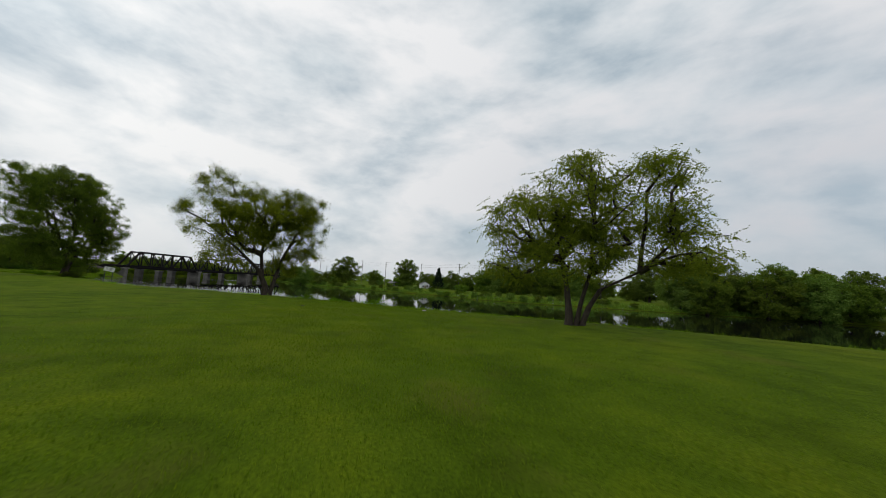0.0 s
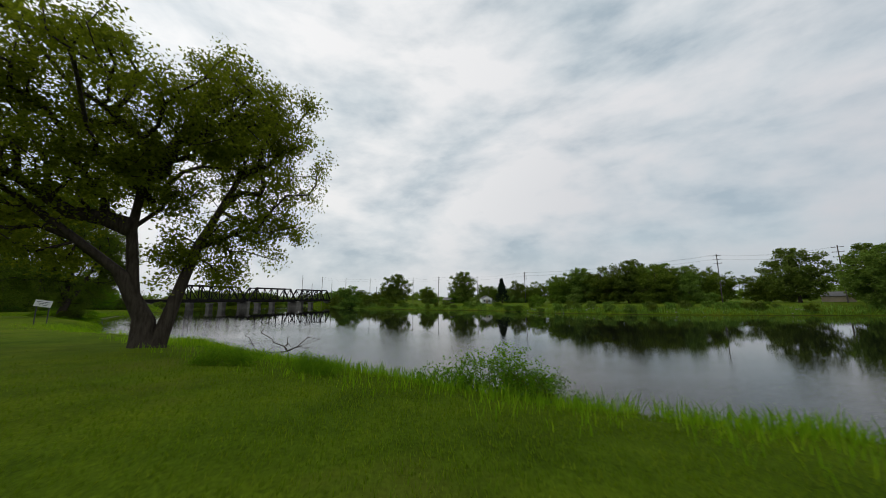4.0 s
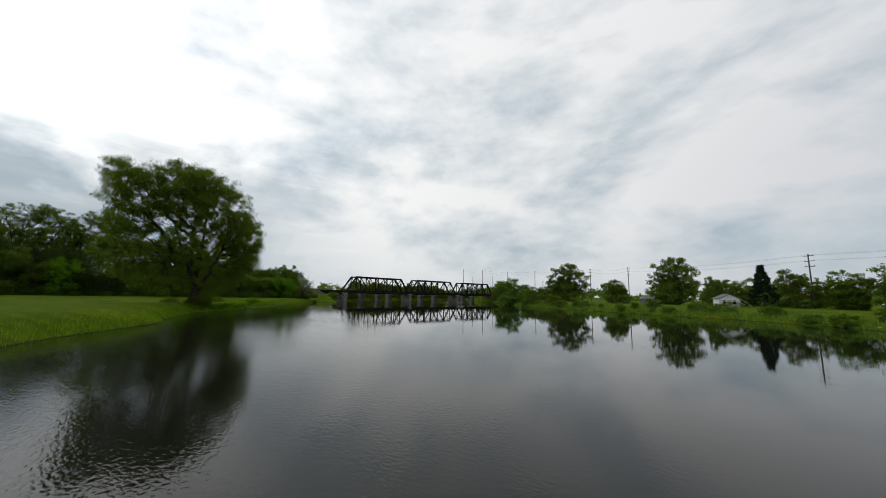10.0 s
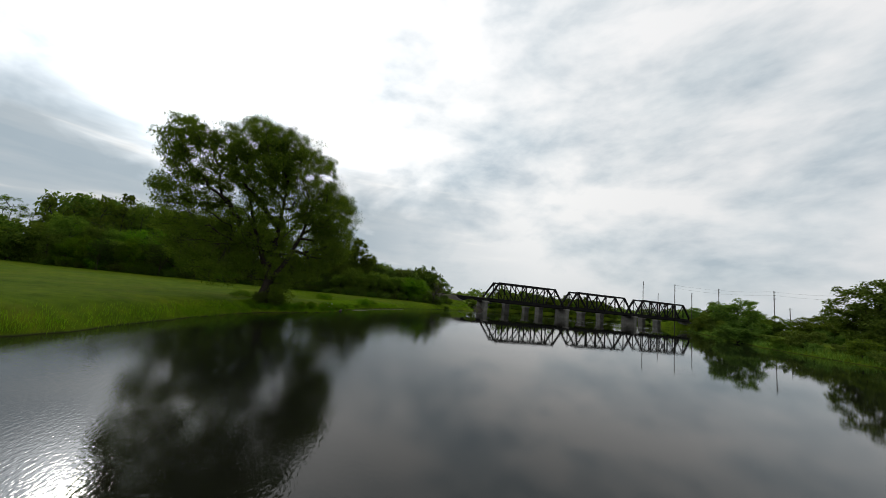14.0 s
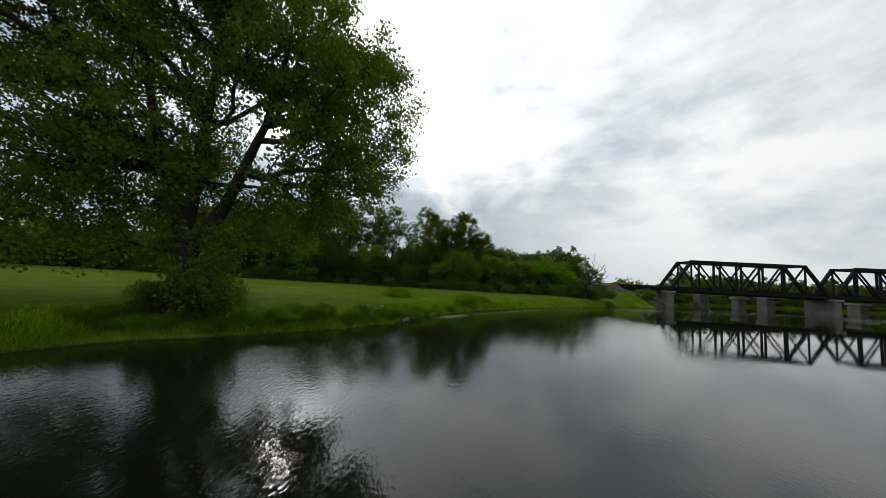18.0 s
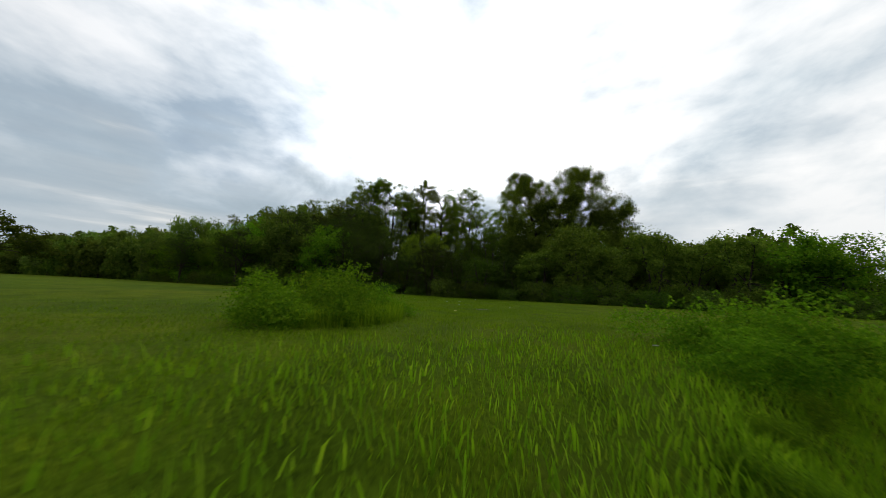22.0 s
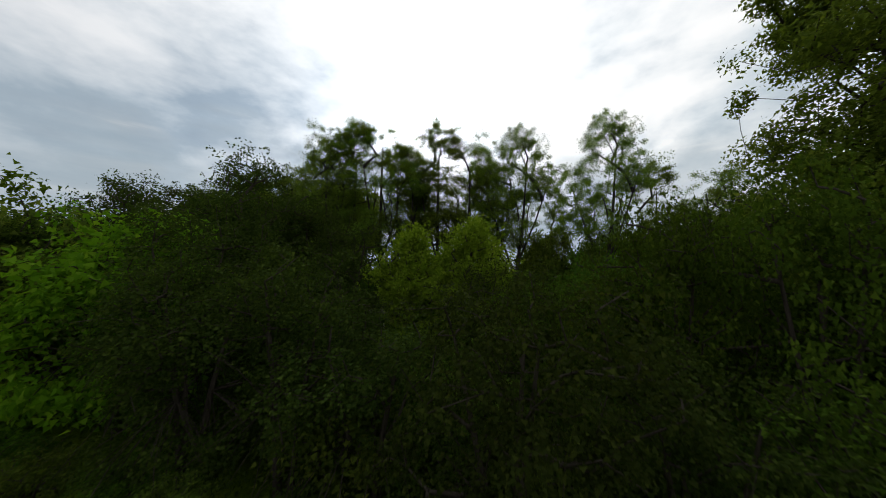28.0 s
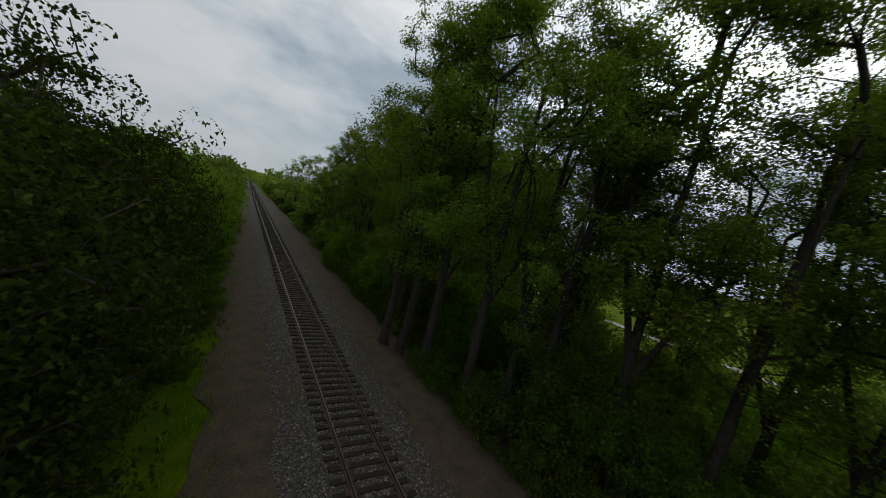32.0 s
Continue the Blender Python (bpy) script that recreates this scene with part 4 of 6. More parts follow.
def thicket(label, seed, clumps, spread, leaf, mat, wide, tall, sprays=6, per=8, name="hedge_tree", group="trees of the hedge"):
    """A young tree of the hedge, leafy from the ground up."""
    stems = [[(0.15 * math.cos(a), 0.15 * math.sin(a), -0.4, 0.11), (0.5 * math.cos(a), 0.5 * math.sin(a), tall * 0.35, 0.08), (1.1 * math.cos(a), 1.1 * math.sin(a), tall * 0.75, 0.03)] for a in (0.4, 2.6, 4.6)]
    blobs = [(0, 0, tall * 0.45, wide, wide, tall * 0.45), (wide * 0.35, wide * 0.3, tall * 0.72, wide * 0.6, wide * 0.6, tall * 0.27), (-wide * 0.4, -wide * 0.2, tall * 0.66, wide * 0.55, wide * 0.55, tall * 0.27), (wide * 0.1, -wide * 0.4, tall * 0.6, wide * 0.6, wide * 0.6, tall * 0.3), (0, 0, tall * 0.16, wide * 1.05, wide * 1.05, tall * 0.16)]
    return tree(name, label, "tree", stems, blobs, clumps, spread, sprays, per, leaf, mat, BARK, seed, 0.2, group, reach=1.1, gaps=0.68, three=True)


NEAR_SHRUBS = [shrub("dense leafy dark green shrub of the overgrown railway bank", 81, 150, 6, 7, 0.135, LEAF_HEDGE), shrub("dense vine-covered mid green shrub of the overgrown railway bank", 82, 170, 7, 9, 0.095, LEAF_VINE, tall=2.6, wide=2.5)]
THICKETS = [thicket("dense dark green hedge tree leafy to the ground", 85, 200, 0.55, 0.095, LEAF_THICKET_SHADED, 2.9, 8.0, 9, 11), thicket("dense mid green hedge tree hung with vines", 86, 190, 0.55, 0.10, LEAF_THICKET_SHADED, 2.7, 8.0, 8, 10), thicket("dense olive green hedge tree", 87, 180, 0.6, 0.105, LEAF_VINE, 3.2, 7.0, 8, 10)]
MID_THICKETS = [thicket("dense dark green tree of the long hedge", 185, 190, 0.72, 0.19, LEAF_HEDGE, 2.9, 8.0, 8, 8), thicket("dense mid green tree of the long hedge", 186, 190, 0.72, 0.19, LEAF_DARK, 2.7, 8.0, 8, 8), thicket("dense lighter green tree of the long hedge", 187, 180, 0.75, 0.19, LEAF_WEED, 3.2, 7.0, 8, 8)]
FAR_THICKETS = [thicket("rounded dark green tree of the far hedge", 88, 76, 0.9, 0.46, LEAF_HEDGE, 3.2, 8.0), thicket("rounded green tree of the far hedge", 89, 72, 0.9, 0.46, LEAF_FAR, 3.3, 7.5)]
FAR_SHRUBS = [shrub("rounded dark green shrub of the far hedge", 83, 70, 5, 7, 0.34, LEAF_HEDGE), shrub("rounded green shrub of the far hedge", 84, 64, 5, 7, 0.32, LEAF_FAR, wide=2.6)]
RIVER_TREES = [thicket("dense green tree of the wooded river bank", 188, 76, 0.9, 0.42, LEAF_HEDGE, 3.2, 8.0, name="riverside_tree", group="trees behind the bridge"), thicket("dense lighter green tree of the wooded river bank", 189, 72, 0.9, 0.42, LEAF_DARK, 3.3, 7.5, name="riverside_tree", group="trees behind the bridge")]
BANK_BUSHES = [shrub("bright green bush on the far river bank", 183, 70, 6, 7, 0.26, LEAF_FAR, wide=2.6, group="bushes of the river bank", name="bank_bush"), shrub("low green bush on the far river bank", 184, 64, 6, 7, 0.26, LEAF_DARK, group="bushes of the river bank", name="bank_bush")]
spot = random.Random(9)
started = set()


def plant(kinds, k, *how, **more):
    ob = kinds[k]
    if ob.name in started:
        return again(ob, *how, **more)
    started.add(ob.name)
    return stand(ob, *how, **more)


def track_x(y):
    return -(RAIL_C - y * math.sin(RAIL_A)) / -math.cos(RAIL_A)


# the hedge between the lawn and the track: how high its rows grow along it
FRONT = ([-140, -20, 10, 34, 47, 63, 73, 80, 88, 97, 103, 112, 118, 124, 130, 134, 138, 150], [8.0, 8.5, 9.0, 9.5, 10.0, 10.4, 11.0, 9.6, 7.2, 6.4, 7.0, 8.6, 8.0, 9.8, 9.2, 5.0, 2.6, 2.2])
MIDDLE = ([-140, 10, 34, 60, 74, 80, 83, 87, 91, 96, 101, 110, 126, 135, 140, 150], [10.0, 11.3, 12.9, 14.0, 13.8, 11.0, 7.4, 4.8, 6.2, 7.6, 8.4, 9.0, 8.0, 7.0, 2.8, 2.2])
TRACK = ([-140, 0, 34, 45, 60, 70, 76, 79, 83, 87, 96, 100, 110, 126, 138, 143, 150], [10.6, 11.6, 12.0, 12.4, 12.6, 12.2, 12.0, 11.2, 8.8, 3.6, 3.0, 5.6, 7.4, 6.6, 5.5, 2.6, 2.2])
for off, tops, gap_m in ((20.3, FRONT, 3.6), (14.6, MIDDLE, 4.0), (9.6, TRACK, 4.2)):
    y = -140.0 + off * 0.2
    while y < 153:
        tall = float(np.interp(y, *tops)) * spot.uniform(0.76, 1.12)
        x = track_x(y) + off + spot.uniform(-0.9, 0.9)
        dry = shore_distance(np.array([x]), np.array([y]))[0][0] > 2.5
        near = 34 < y < 142
        if dry and tall < 4.2:
            plant(NEAR_SHRUBS, spot.randrange(2), x, y, spot.uniform(0, 360), tall / 3.2 * spot.uniform(0.9, 1.2), tall / 3.2)
        elif dry:
            kinds = (THICKETS if off < 18 and 64 < y < 104 or 78 < y < 104 else MID_THICKETS) if near else FAR_THICKETS
            pick = 2 if len(kinds) > 2 and 87 < y < 101 and spot.random() < 0.6 else spot.randrange(3 if kinds is MID_THICKETS else 2)
            plant(kinds, pick, x, y, spot.uniform(0, 360), (0.55 + 0.06 * tall) * spot.uniform(0.95, 1.15), tall / 7.9)
        y += gap_m * spot.uniform(0.8, 1.15) * (1.0 if near else 1.8)
# low leafy skirt of the hedge along the lawn, and the undergrowth where the camera crosses
y = 40.0
while y < 140:
    s = spot.uniform(0.4, 0.75)
    plant(NEAR_SHRUBS, (spot.random() < 0.55) * 1, track_x(y) + 23.2 + spot.uniform(-0.8, 0.8), y, spot.uniform(0, 360), s * 1.2, s)
    y += spot.uniform(2.6, 4.0)
for k in range(58):
    y = spot.uniform(80, 110)
    s = spot.uniform(0.65, 1.15)
    plant(NEAR_SHRUBS, (spot.random() < 0.7) * 1, track_x(y) + spot.uniform(7.6, 19.5), y, spot.uniform(0, 360), s * 1.15, s)
for k in range(22):
    y = spot.uniform(92, 113)
    s = spot.uniform(0.95, 1.35)
    plant(NEAR_SHRUBS, (spot.random() < 0.7) * 1, track_x(y) + spot.uniform(6.8, 10.0), y, spot.uniform(0, 360), s, s)
for k in range(30):
    y = spot.uniform(50, 112)
    s = spot.uniform(0.22, 0.42)
    plant(NEAR_SHRUBS, 1, track_x(y) + spot.choice((spot.uniform(5.2, 6.6), spot.uniform(-8.6, -7.0))), y, spot.uniform(0, 360), s * 1.3, s)
for x, y, s in [(-154.0, 94.6, 1.3), (-156.0, 96.6, 1.25), (-155.4, 92.6, 1.2), (-157.6, 94.2, 1.1), (-158.2, 98.4, 1.2), (-153.6, 98.0, 1.3)]:
    plant(NEAR_SHRUBS, 1, x, y, spot.uniform(0, 360), s, s * 1.1)
for x, y, s in [(-163.4, 83.2, 0.45), (-163.7, 81.0, 0.5), (-162.4, 85.6, 0.5), (-164.2, 78.4, 0.42)]:
    plant(NEAR_SHRUBS, 1, x, y, spot.uniform(0, 360), s * 1.3, s, label="low leafy green bush at the edge of the ballast")
for x, y, tall in [(-154.2, 95.0, 7.4), (-154.6, 97.6, 8.4), (-153.2, 93.0, 6.2), (-151.4, 98.4, 10.2), (-149.4, 100.8, 10.6)]:
    plant(THICKETS, 2, x, y, spot.uniform(0, 360), 0.85, tall / 7.0)
# west of the track
for off, low, high, gap_m, y0, y1 in ((-8.0, 2.2, 3.6, 2.8, 44, 112), (-9.8, 6.5, 9.0, 3.6, 20, 150), (-13.2, 11.5, 14.5, 3.6, 20, 150), (-17.5, 12.0, 15.0, 4.4, 20, 150), (-24.5, 25.0, 28.0, 4.4, 20, 64), (-18.5, 19.0, 22.0, 5.0, 26, 60), (-9.0, 5.0, 8.0, 6.0, -140, 20), (-15.0, 8.0, 11.0, 6.5, -140, 20)):
    y = y0 + 1.0
    while y < y1:
        x = track_x(y) + off + spot.uniform(-1.2, 1.2)
        open_side = 86 < y < 104
        tall = spot.uniform(low, high) * ((0.75 if off < -16 else 0.62 if off < -12 else 0.75 if off < -9 else 0.95) if open_side else 1.0) * (1.0 if off < -22 else 1.2 if off < -17 and y < 66 else 0.66 if off < -12 and 66 < y < 110 else 1.0)
        if shore_distance(np.array([x]), np.array([y]))[0][0] > 2.5:
            kinds = (NEAR_SHRUBS if tall < 4.2 else THICKETS if off > -12 and y > 60 else MID_THICKETS) if 40 < y < 112 else FAR_THICKETS
            unit = 3.2 if kinds is NEAR_SHRUBS else 7.9
            plant(kinds, spot.randrange(len(kinds)), x, y, spot.uniform(0, 360), (tall / 3.2 if unit == 3.2 else 0.55 + 0.06 * tall), tall / unit)
        y += gap_m * spot.uniform(0.8, 1.2)

for k in range(34):
    y = spot.uniform(76, 106)
    s = spot.uniform(0.6, 1.1)
    plant(NEAR_SHRUBS, k % 2, track_x(y) - spot.uniform(10.5, 22.0), y, spot.uniform(0, 360), s * 1.2, s)

for k in range(11):
    y = 95.0 + 1.9 * k
    plant(MID_THICKETS, k % 3, track_x(y) - spot.uniform(14.0, 20.0), y, spot.uniform(0, 360), 1.05, spot.uniform(11.0, 13.5) / 7.9)

for k in range(44):
    y = spot.uniform(78, 132)
    s = spot.uniform(0.9, 1.5)
    plant(FAR_SHRUBS, k % 2, track_x(y) - spot.uniform(20.0, 48.0), y, spot.uniform(0, 360), s * 1.2, s, label="rounded green shrub on the open field beyond the railway")

# the wooded bank behind the bridge
for row, (back, low, high) in enumerate(((1.5, 2.0, 3.6), (4.5, 7.0, 9.5), (9.5, 9.0, 11.5))):
    for (ax, ay), (bx, by) in zip(NEAR_SHORE[30:37], NEAR_SHORE[31:38]):
        length = math.hypot(bx - ax, by - ay)
        for f in np.arange(0.0, 1.0, (3.4 + row) / length):
            x, y = ax + (bx - ax) * f - back + spot.uniform(-0.8, 0.8), ay + (by - ay) * f - back * 0.5 + spot.uniform(-0.8, 0.8)
            tall = spot.uniform(low, high)
            if y > (156 if row == 0 else 194) and abs(rail_offset(np.array([x]), np.array([y]))[0]) > 5.5:
                if row == 0:
                    plant(BANK_BUSHES, 1, x, y, spot.uniform(0, 360), tall / 3.0, tall / 3.2)
                else:
                    plant(RIVER_TREES, spot.randrange(2), x, y, spot.uniform(0, 360), 0.55 + 0.06 * tall, tall / 7.9)

for k in range(30):
    y = spot.uniform(80, 112)
    tall = spot.uniform(5.0, 8.2)
    plant(MID_THICKETS, spot.randrange(3), track_x(y) - spot.uniform(11.5, 42.0), y, spot.uniform(0, 360), 0.62 + 0.06 * tall, tall / 7.9, label="low dense green tree in the scrub beside the railway")

# far trees across the river and behind the hedge
FAR_TREES = []
for k, (blobs, seed, mat) in enumerate([
    ([(0, 0, 8.5, 5.0, 5.0, 4.5), (2.4, 1.0, 7.0, 3.6, 3.6, 3.6), (-2.6, -0.8, 6.4, 3.6, 3.6, 3.4), (0, 0, 3.6, 4.4, 4.4, 2.4), (1.8, -0.5, 3.0, 4.2, 4.2, 2.6), (-2.0, 0.5, 4.4, 4.0, 4.0, 3.0), (0.5, 0, 11.6, 2.4, 2.4, 2.0)], 91, LEAF_FAR),
    ([(0, 0, 8.0, 4.2, 4.2, 5.0), (-2.2, 1.4, 9.5, 2.8, 2.8, 2.6), (2.0, -1.2, 6.0, 3.4, 3.4, 3.0), (0, 0, 3.0, 4.2, 4.2, 2.2), (0.8, 0.8, 2.6, 4.0, 4.0, 2.4), (-1.2, -0.6, 4.6, 3.6, 3.6, 2.6)], 92, LEAF_FAR),
    ([(0, 0, 7.0, 5.4, 5.4, 5.2), (3.0, 0, 5.0, 3.4, 3.4, 3.6), (-3.0, 0.6, 5.4, 3.4, 3.4, 3.6), (0, 0, 2.2, 5.2, 5.2, 2.0)], 93, LEAF_DARK)]):
    FAR_TREES.append(tree("far_tree", "broad leafy green tree across the river", "tree", [[(0, 0, -0.4, 0.3), (0, 0, 3.0, 0.22), (0.3, 0.2, 7.0, 0.12), (0.3, 0.2, 10, 0.05)]], blobs, 260, 1.0, 8, 8, 0.36, mat, BARK, seed, 0.05, "trees on the far bank", tip=0.02, gaps=0.4, three=True))
far_spots = [(-87.5, 207, 1, 12.0, 8.5), (-66, 222, 0, 16.0, 10.0), (-42, 196, 2, 8.5, 3.4), (-25.7, 210, 0, 15.6, 9.0), (-15.5, 205, 1, 9.0, 3.6), (1.5, 202, 1, 10.5, 5.2), (10.7, 199, 2, 10.5, 6.0), (15.3, 174, 2, 11.5, 4.6), (23.3, 171, 0, 13.0, 7.6), (31, 168, 2, 14.2, 8.6), (38.6, 164.5, 0, 15.0, 8.4), (45, 157, 2, 13.4, 7.4), (52, 152, 1, 11.5, 6.0), (27, 182, 2, 14.0, 8.0), (46, 172, 0, 14.0, 8.0),
    (92, 163, 0, 15.6, 11.0), (80, 186, 2, 12, 9), (106.5, 154.5, 0, 15.4, 8.5), (124, 168, 2, 14, 9), (100, 186, 2, 12, 10), (82, 118, 2, 12.0, 7.0), (90, 124, 0, 14.5, 9.0), (100, 116, 2, 14.5, 9.5), (112, 112, 0, 13.5, 8.0), (124, 114, 2, 13.0, 8.0), (140, 108, 1, 13.0, 8.0), (-104, 234, 1, 11.0, 6.0), (-114, 250, 2, 7.5, 4.5), (-96, 224, 2, 6.0, 4.0), (-47, 222, 1, 9.0, 6.0), (-5, 212, 2, 9.5, 7.0), (-80, 240, 2, 8.0, 7.0), (64, 192, 0, 14, 10), (120, 140, 2, 13, 9), (134, 132, 0, 13, 9),
    (-120, -42, 2, 9, 8), (-104, -46, 0, 9, 8), (-134, -36, 2, 10, 8), (-88, -52, 2, 9, 8), (-146, -28, 0, 10, 8), (-70, -60, 0, 9, 8), (-172, 150, 2, 9.0, 6.0), (-185, 160, 0, 10, 7), (-205, 120, 2, 8, 6), (-215, 95, 1, 7, 5), (-230, 140, 0, 9, 7), (-225, 60, 2, 10, 7), (-128, 290, 2, 9, 6), (-118, 300, 0, 10, 7),
    (-178, 190, 2, 6.0, 6), (-185, 201, 0, 6.5, 6), (-191, 212, 2, 6.5, 7), (-195, 223, 1, 6.5, 6), (-196, 233, 2, 6.5, 7), (-197, 243, 0, 6.5, 7), (-196, 254, 2, 6.5, 7), (-195, 264, 1, 7, 7), (-195, 275, 2, 6.5, 7), (-198, 286, 0, 7, 8), (-202, 297, 2, 7, 8), (-140, 318, 2, 10, 8), (-155, 322, 0, 10, 8), (-170, 328, 2, 9.5, 8), (-186, 330, 1, 10, 8), (-202, 334, 2, 9.5, 8), (-218, 338, 0, 10, 8), (-236, 344, 2, 10, 9), (-256, 350, 0, 10, 9), (-100, 268, 2, 8, 7), (-84, 258, 0, 8.5, 7), (-30, 232, 2, 8.5, 7), (-12, 228, 0, 9, 7), (8, 222, 2, 9, 8), (20, 196, 0, 11.5, 8), (36, 184, 2, 13, 8), (52, 172, 0, 13, 8), (60, 162, 2, 12, 7),
    (76, 122, 0, 12, 8), (96, 126, 2, 13.5, 9), (106, 120, 1, 14, 9), (118, 120, 2, 14, 9), (132, 116, 0, 13, 9), (152, 110, 2, 13, 9), (165, 106, 0, 13, 9), (180, 104, 2, 13, 9)]
for x, y, k, tall, wide in far_spots:
    label = "" if y > 150 or x > 40 else "broad leafy green tree at the edge of the park"
    plant(FAR_TREES, k, x, y, spot.uniform(0, 360), wide / 6.2, tall / 12.2 * (1.14 if x > 55 else 1.0), label=label)
for x, y, s in [(4.0, 149.5, 1.2), (-20, 168, 0.7), (-30, 173, 0.8), (-62, 190, 1.1), (-72, 197, 1.3), (-52, 184, 0.9), (-90, 216, 1.4), (-118, 254, 1.5), (-126, 266, 1.6), (12, 140, 0.5), (30, 131, 0.5), (48, 127, 0.6), (-9, 160, 0.6), (75, 123, 0.8)] + [(float(np.interp(f, [0, 1], [-124, 60])) + spot.uniform(-1.5, 1.5), float(np.interp(-124 + 184 * f, [p[0] for p in FAR_SHORE], [p[1] for p in FAR_SHORE])) + spot.uniform(1.0, 7.0), spot.uniform(0.3, 0.75)) for f in np.linspace(0, 1, 64)] + [(x + spot.uniform(-wide, wide) * 0.7, y - spot.uniform(1, 4), spot.uniform(0.8, 1.5)) for x, y, k, tall, wide in far_spots if y > 150 and x < 60 for _ in range(2) if shore_distance(np.array([x]), np.array([y - 4.0]))[0][0] > 1]:
    plant(BANK_BUSHES, spot.random() < 0.3, x, y, spot.uniform(0, 360), s)


def spruce():
    rng = np.random.default_rng(3)
    thing = base("spruce_tree", 0, 0, 0, "dark conical blue-green spruce beside the white house", "tree")
    pts = []
    for k in range(330):
        h = rng.uniform(0.06, 1.0) ** 0.8
        a, r = rng.uniform(0, 6.28), (1 - h) * 4.2 * rng.uniform(0.55, 1.0) + 0.08
        pts.append((math.cos(a) * r, math.sin(a) * r, 0.6 + h * 10.6 - 0.15 * r))
    pts = np.array(pts)
    link_mesh("trunk", trunk_mesh("trunk", [[(0, 0, -0.3, 0.2), (0, 0, 6, 0.12), (0, 0, 11.4, 0.02)]]), BARK, thing)
    tagged(link_mesh("crown", leaf_mesh("crown", rng, pts, 0.5, 5, 6, 0.3, 0.5), LEAF_SPRUCE, thing), kind="stuff")
    return thing


stand(spruce(), -6.2, 187.4)


def far_woods():
    """The belt of woods on the horizon, too far to tell one tree from another."""
    rng = np.random.default_rng(17)
    pts = []
    for k in range(5200):
        a = rng.uniform(0, 2 * np.pi)
        r = rng.uniform(310, 420)
        top = 7 + 3.0 * math.sin(a * 23) + 2.2 * math.sin(a * 57 + 1) + 1.5 * math.sin(a * 131)
        top *= 1.8 if math.sin(a) < -0.3 else 1.0
        x, y = -60 + r * math.cos(a) * 1.1, 110 + r * math.sin(a)
        pts.append((x, y, 2.4 + top * rng.uniform(0, 1) ** 0.7))
    pts = np.array(pts)
    s, _ = shore_distance(pts[:, 0], pts[:, 1])
    pts = pts[s > 6]
    mesh = leaf_mesh("far_woods", rng, pts, 2.6, 3, 4, 2.2, 0.0)
    tagged(link_mesh("far_woods", mesh, LEAF_FAR), "distant belt of green woods on the horizon", "woods", kind="stuff")


far_woods()

# ---- the railway ----
EAST, ALONG = Vector((-math.cos(RAIL_A), -math.sin(RAIL_A), 0)), Vector((math.sin(RAIL_A), -math.cos(RAIL_A), 0))
RAIL_TURN = math.degrees(math.atan2(-ALONG.x, ALONG.y))


def on_track(y, off=0.0, z=0.0):
    return Vector((track_x(y), y, z)) + EAST * off


def ballast():
    profile = [(-3.3, 4.80), (-2.8, 4.90), (-2.1, 4.95), (-1.5, 5.0), (0, 5.02), (1.5, 5.0), (2.1, 4.96), (2.8, 4.90), (3.4, 4.80)]
    verts, faces = [], []
    ys = list(np.arange(-300, 30, 6)) + list(np.arange(30, 154, 0.8))
    for j, y in enumerate(ys):
        for k, (o, z) in enumerate(profile):
            edge = k in (0, len(profile) - 1)
            wob = 0.35 * math.sin(y * 0.7 + k) + 0.2 * math.sin(y * 2.3 + 2 * k)
            p = on_track(y, o + (wob if edge else 0.05 * wob), z + (0.0 if edge else 0.02 * math.sin(y * 3.1 + k * 2)))
            verts.append(p)
        if j:
            a = (j - 1) * len(profile)
            faces += [(a + k, a + k + 1, a + len(profile) + k + 1, a + len(profile) + k) for k in range(len(profile) - 1)]
    mesh = faces_mesh("ballast_bed", verts, faces, 4, True)
    tagged(link_mesh("ballast_bed", mesh, BALLAST), "grey crushed-stone ballast bed of the railway", "ballast", kind="structure")
    rng = np.random.default_rng(7)
    count = 9000
    y = rng.uniform(48, 112, count)
    off = np.clip(rng.normal(0, 1.7, count), -4.0, 4.0)
    size = rng.uniform(0.018, 0.05, (count, 1, 1))
    z = np.interp(off, [p[0] for p in profile], [p[1] for p in profile])
    centre = np.array([on_track(a, b, c) for a, b, c in zip(y, off, z)])
    shape = np.array([(1, 0, 0), (-1, 0, 0), (0, 1, 0), (0, -1, 0), (0, 0, 0.8), (0, 0, -0.6)])
    verts = (centre[:, None] + (shape[None] + rng.normal(size=(count, 6, 3)) * 0.2) * size).reshape(-1, 3)
    tri = np.array([(0, 2, 4), (2, 1, 4), (1, 3, 4), (3, 0, 4), (2, 0, 5), (1, 2, 5), (3, 1, 5), (0, 3, 5)])
    mesh = faces_mesh("ballast_stones", verts, (tri[None] + (np.arange(count) * 6)[:, None, None]).reshape(-1, 3), 3)
    tagged(link_mesh("ballast_stones", mesh, ROCK), "loose grey ballast stones between the ties", "stones", kind="stuff")


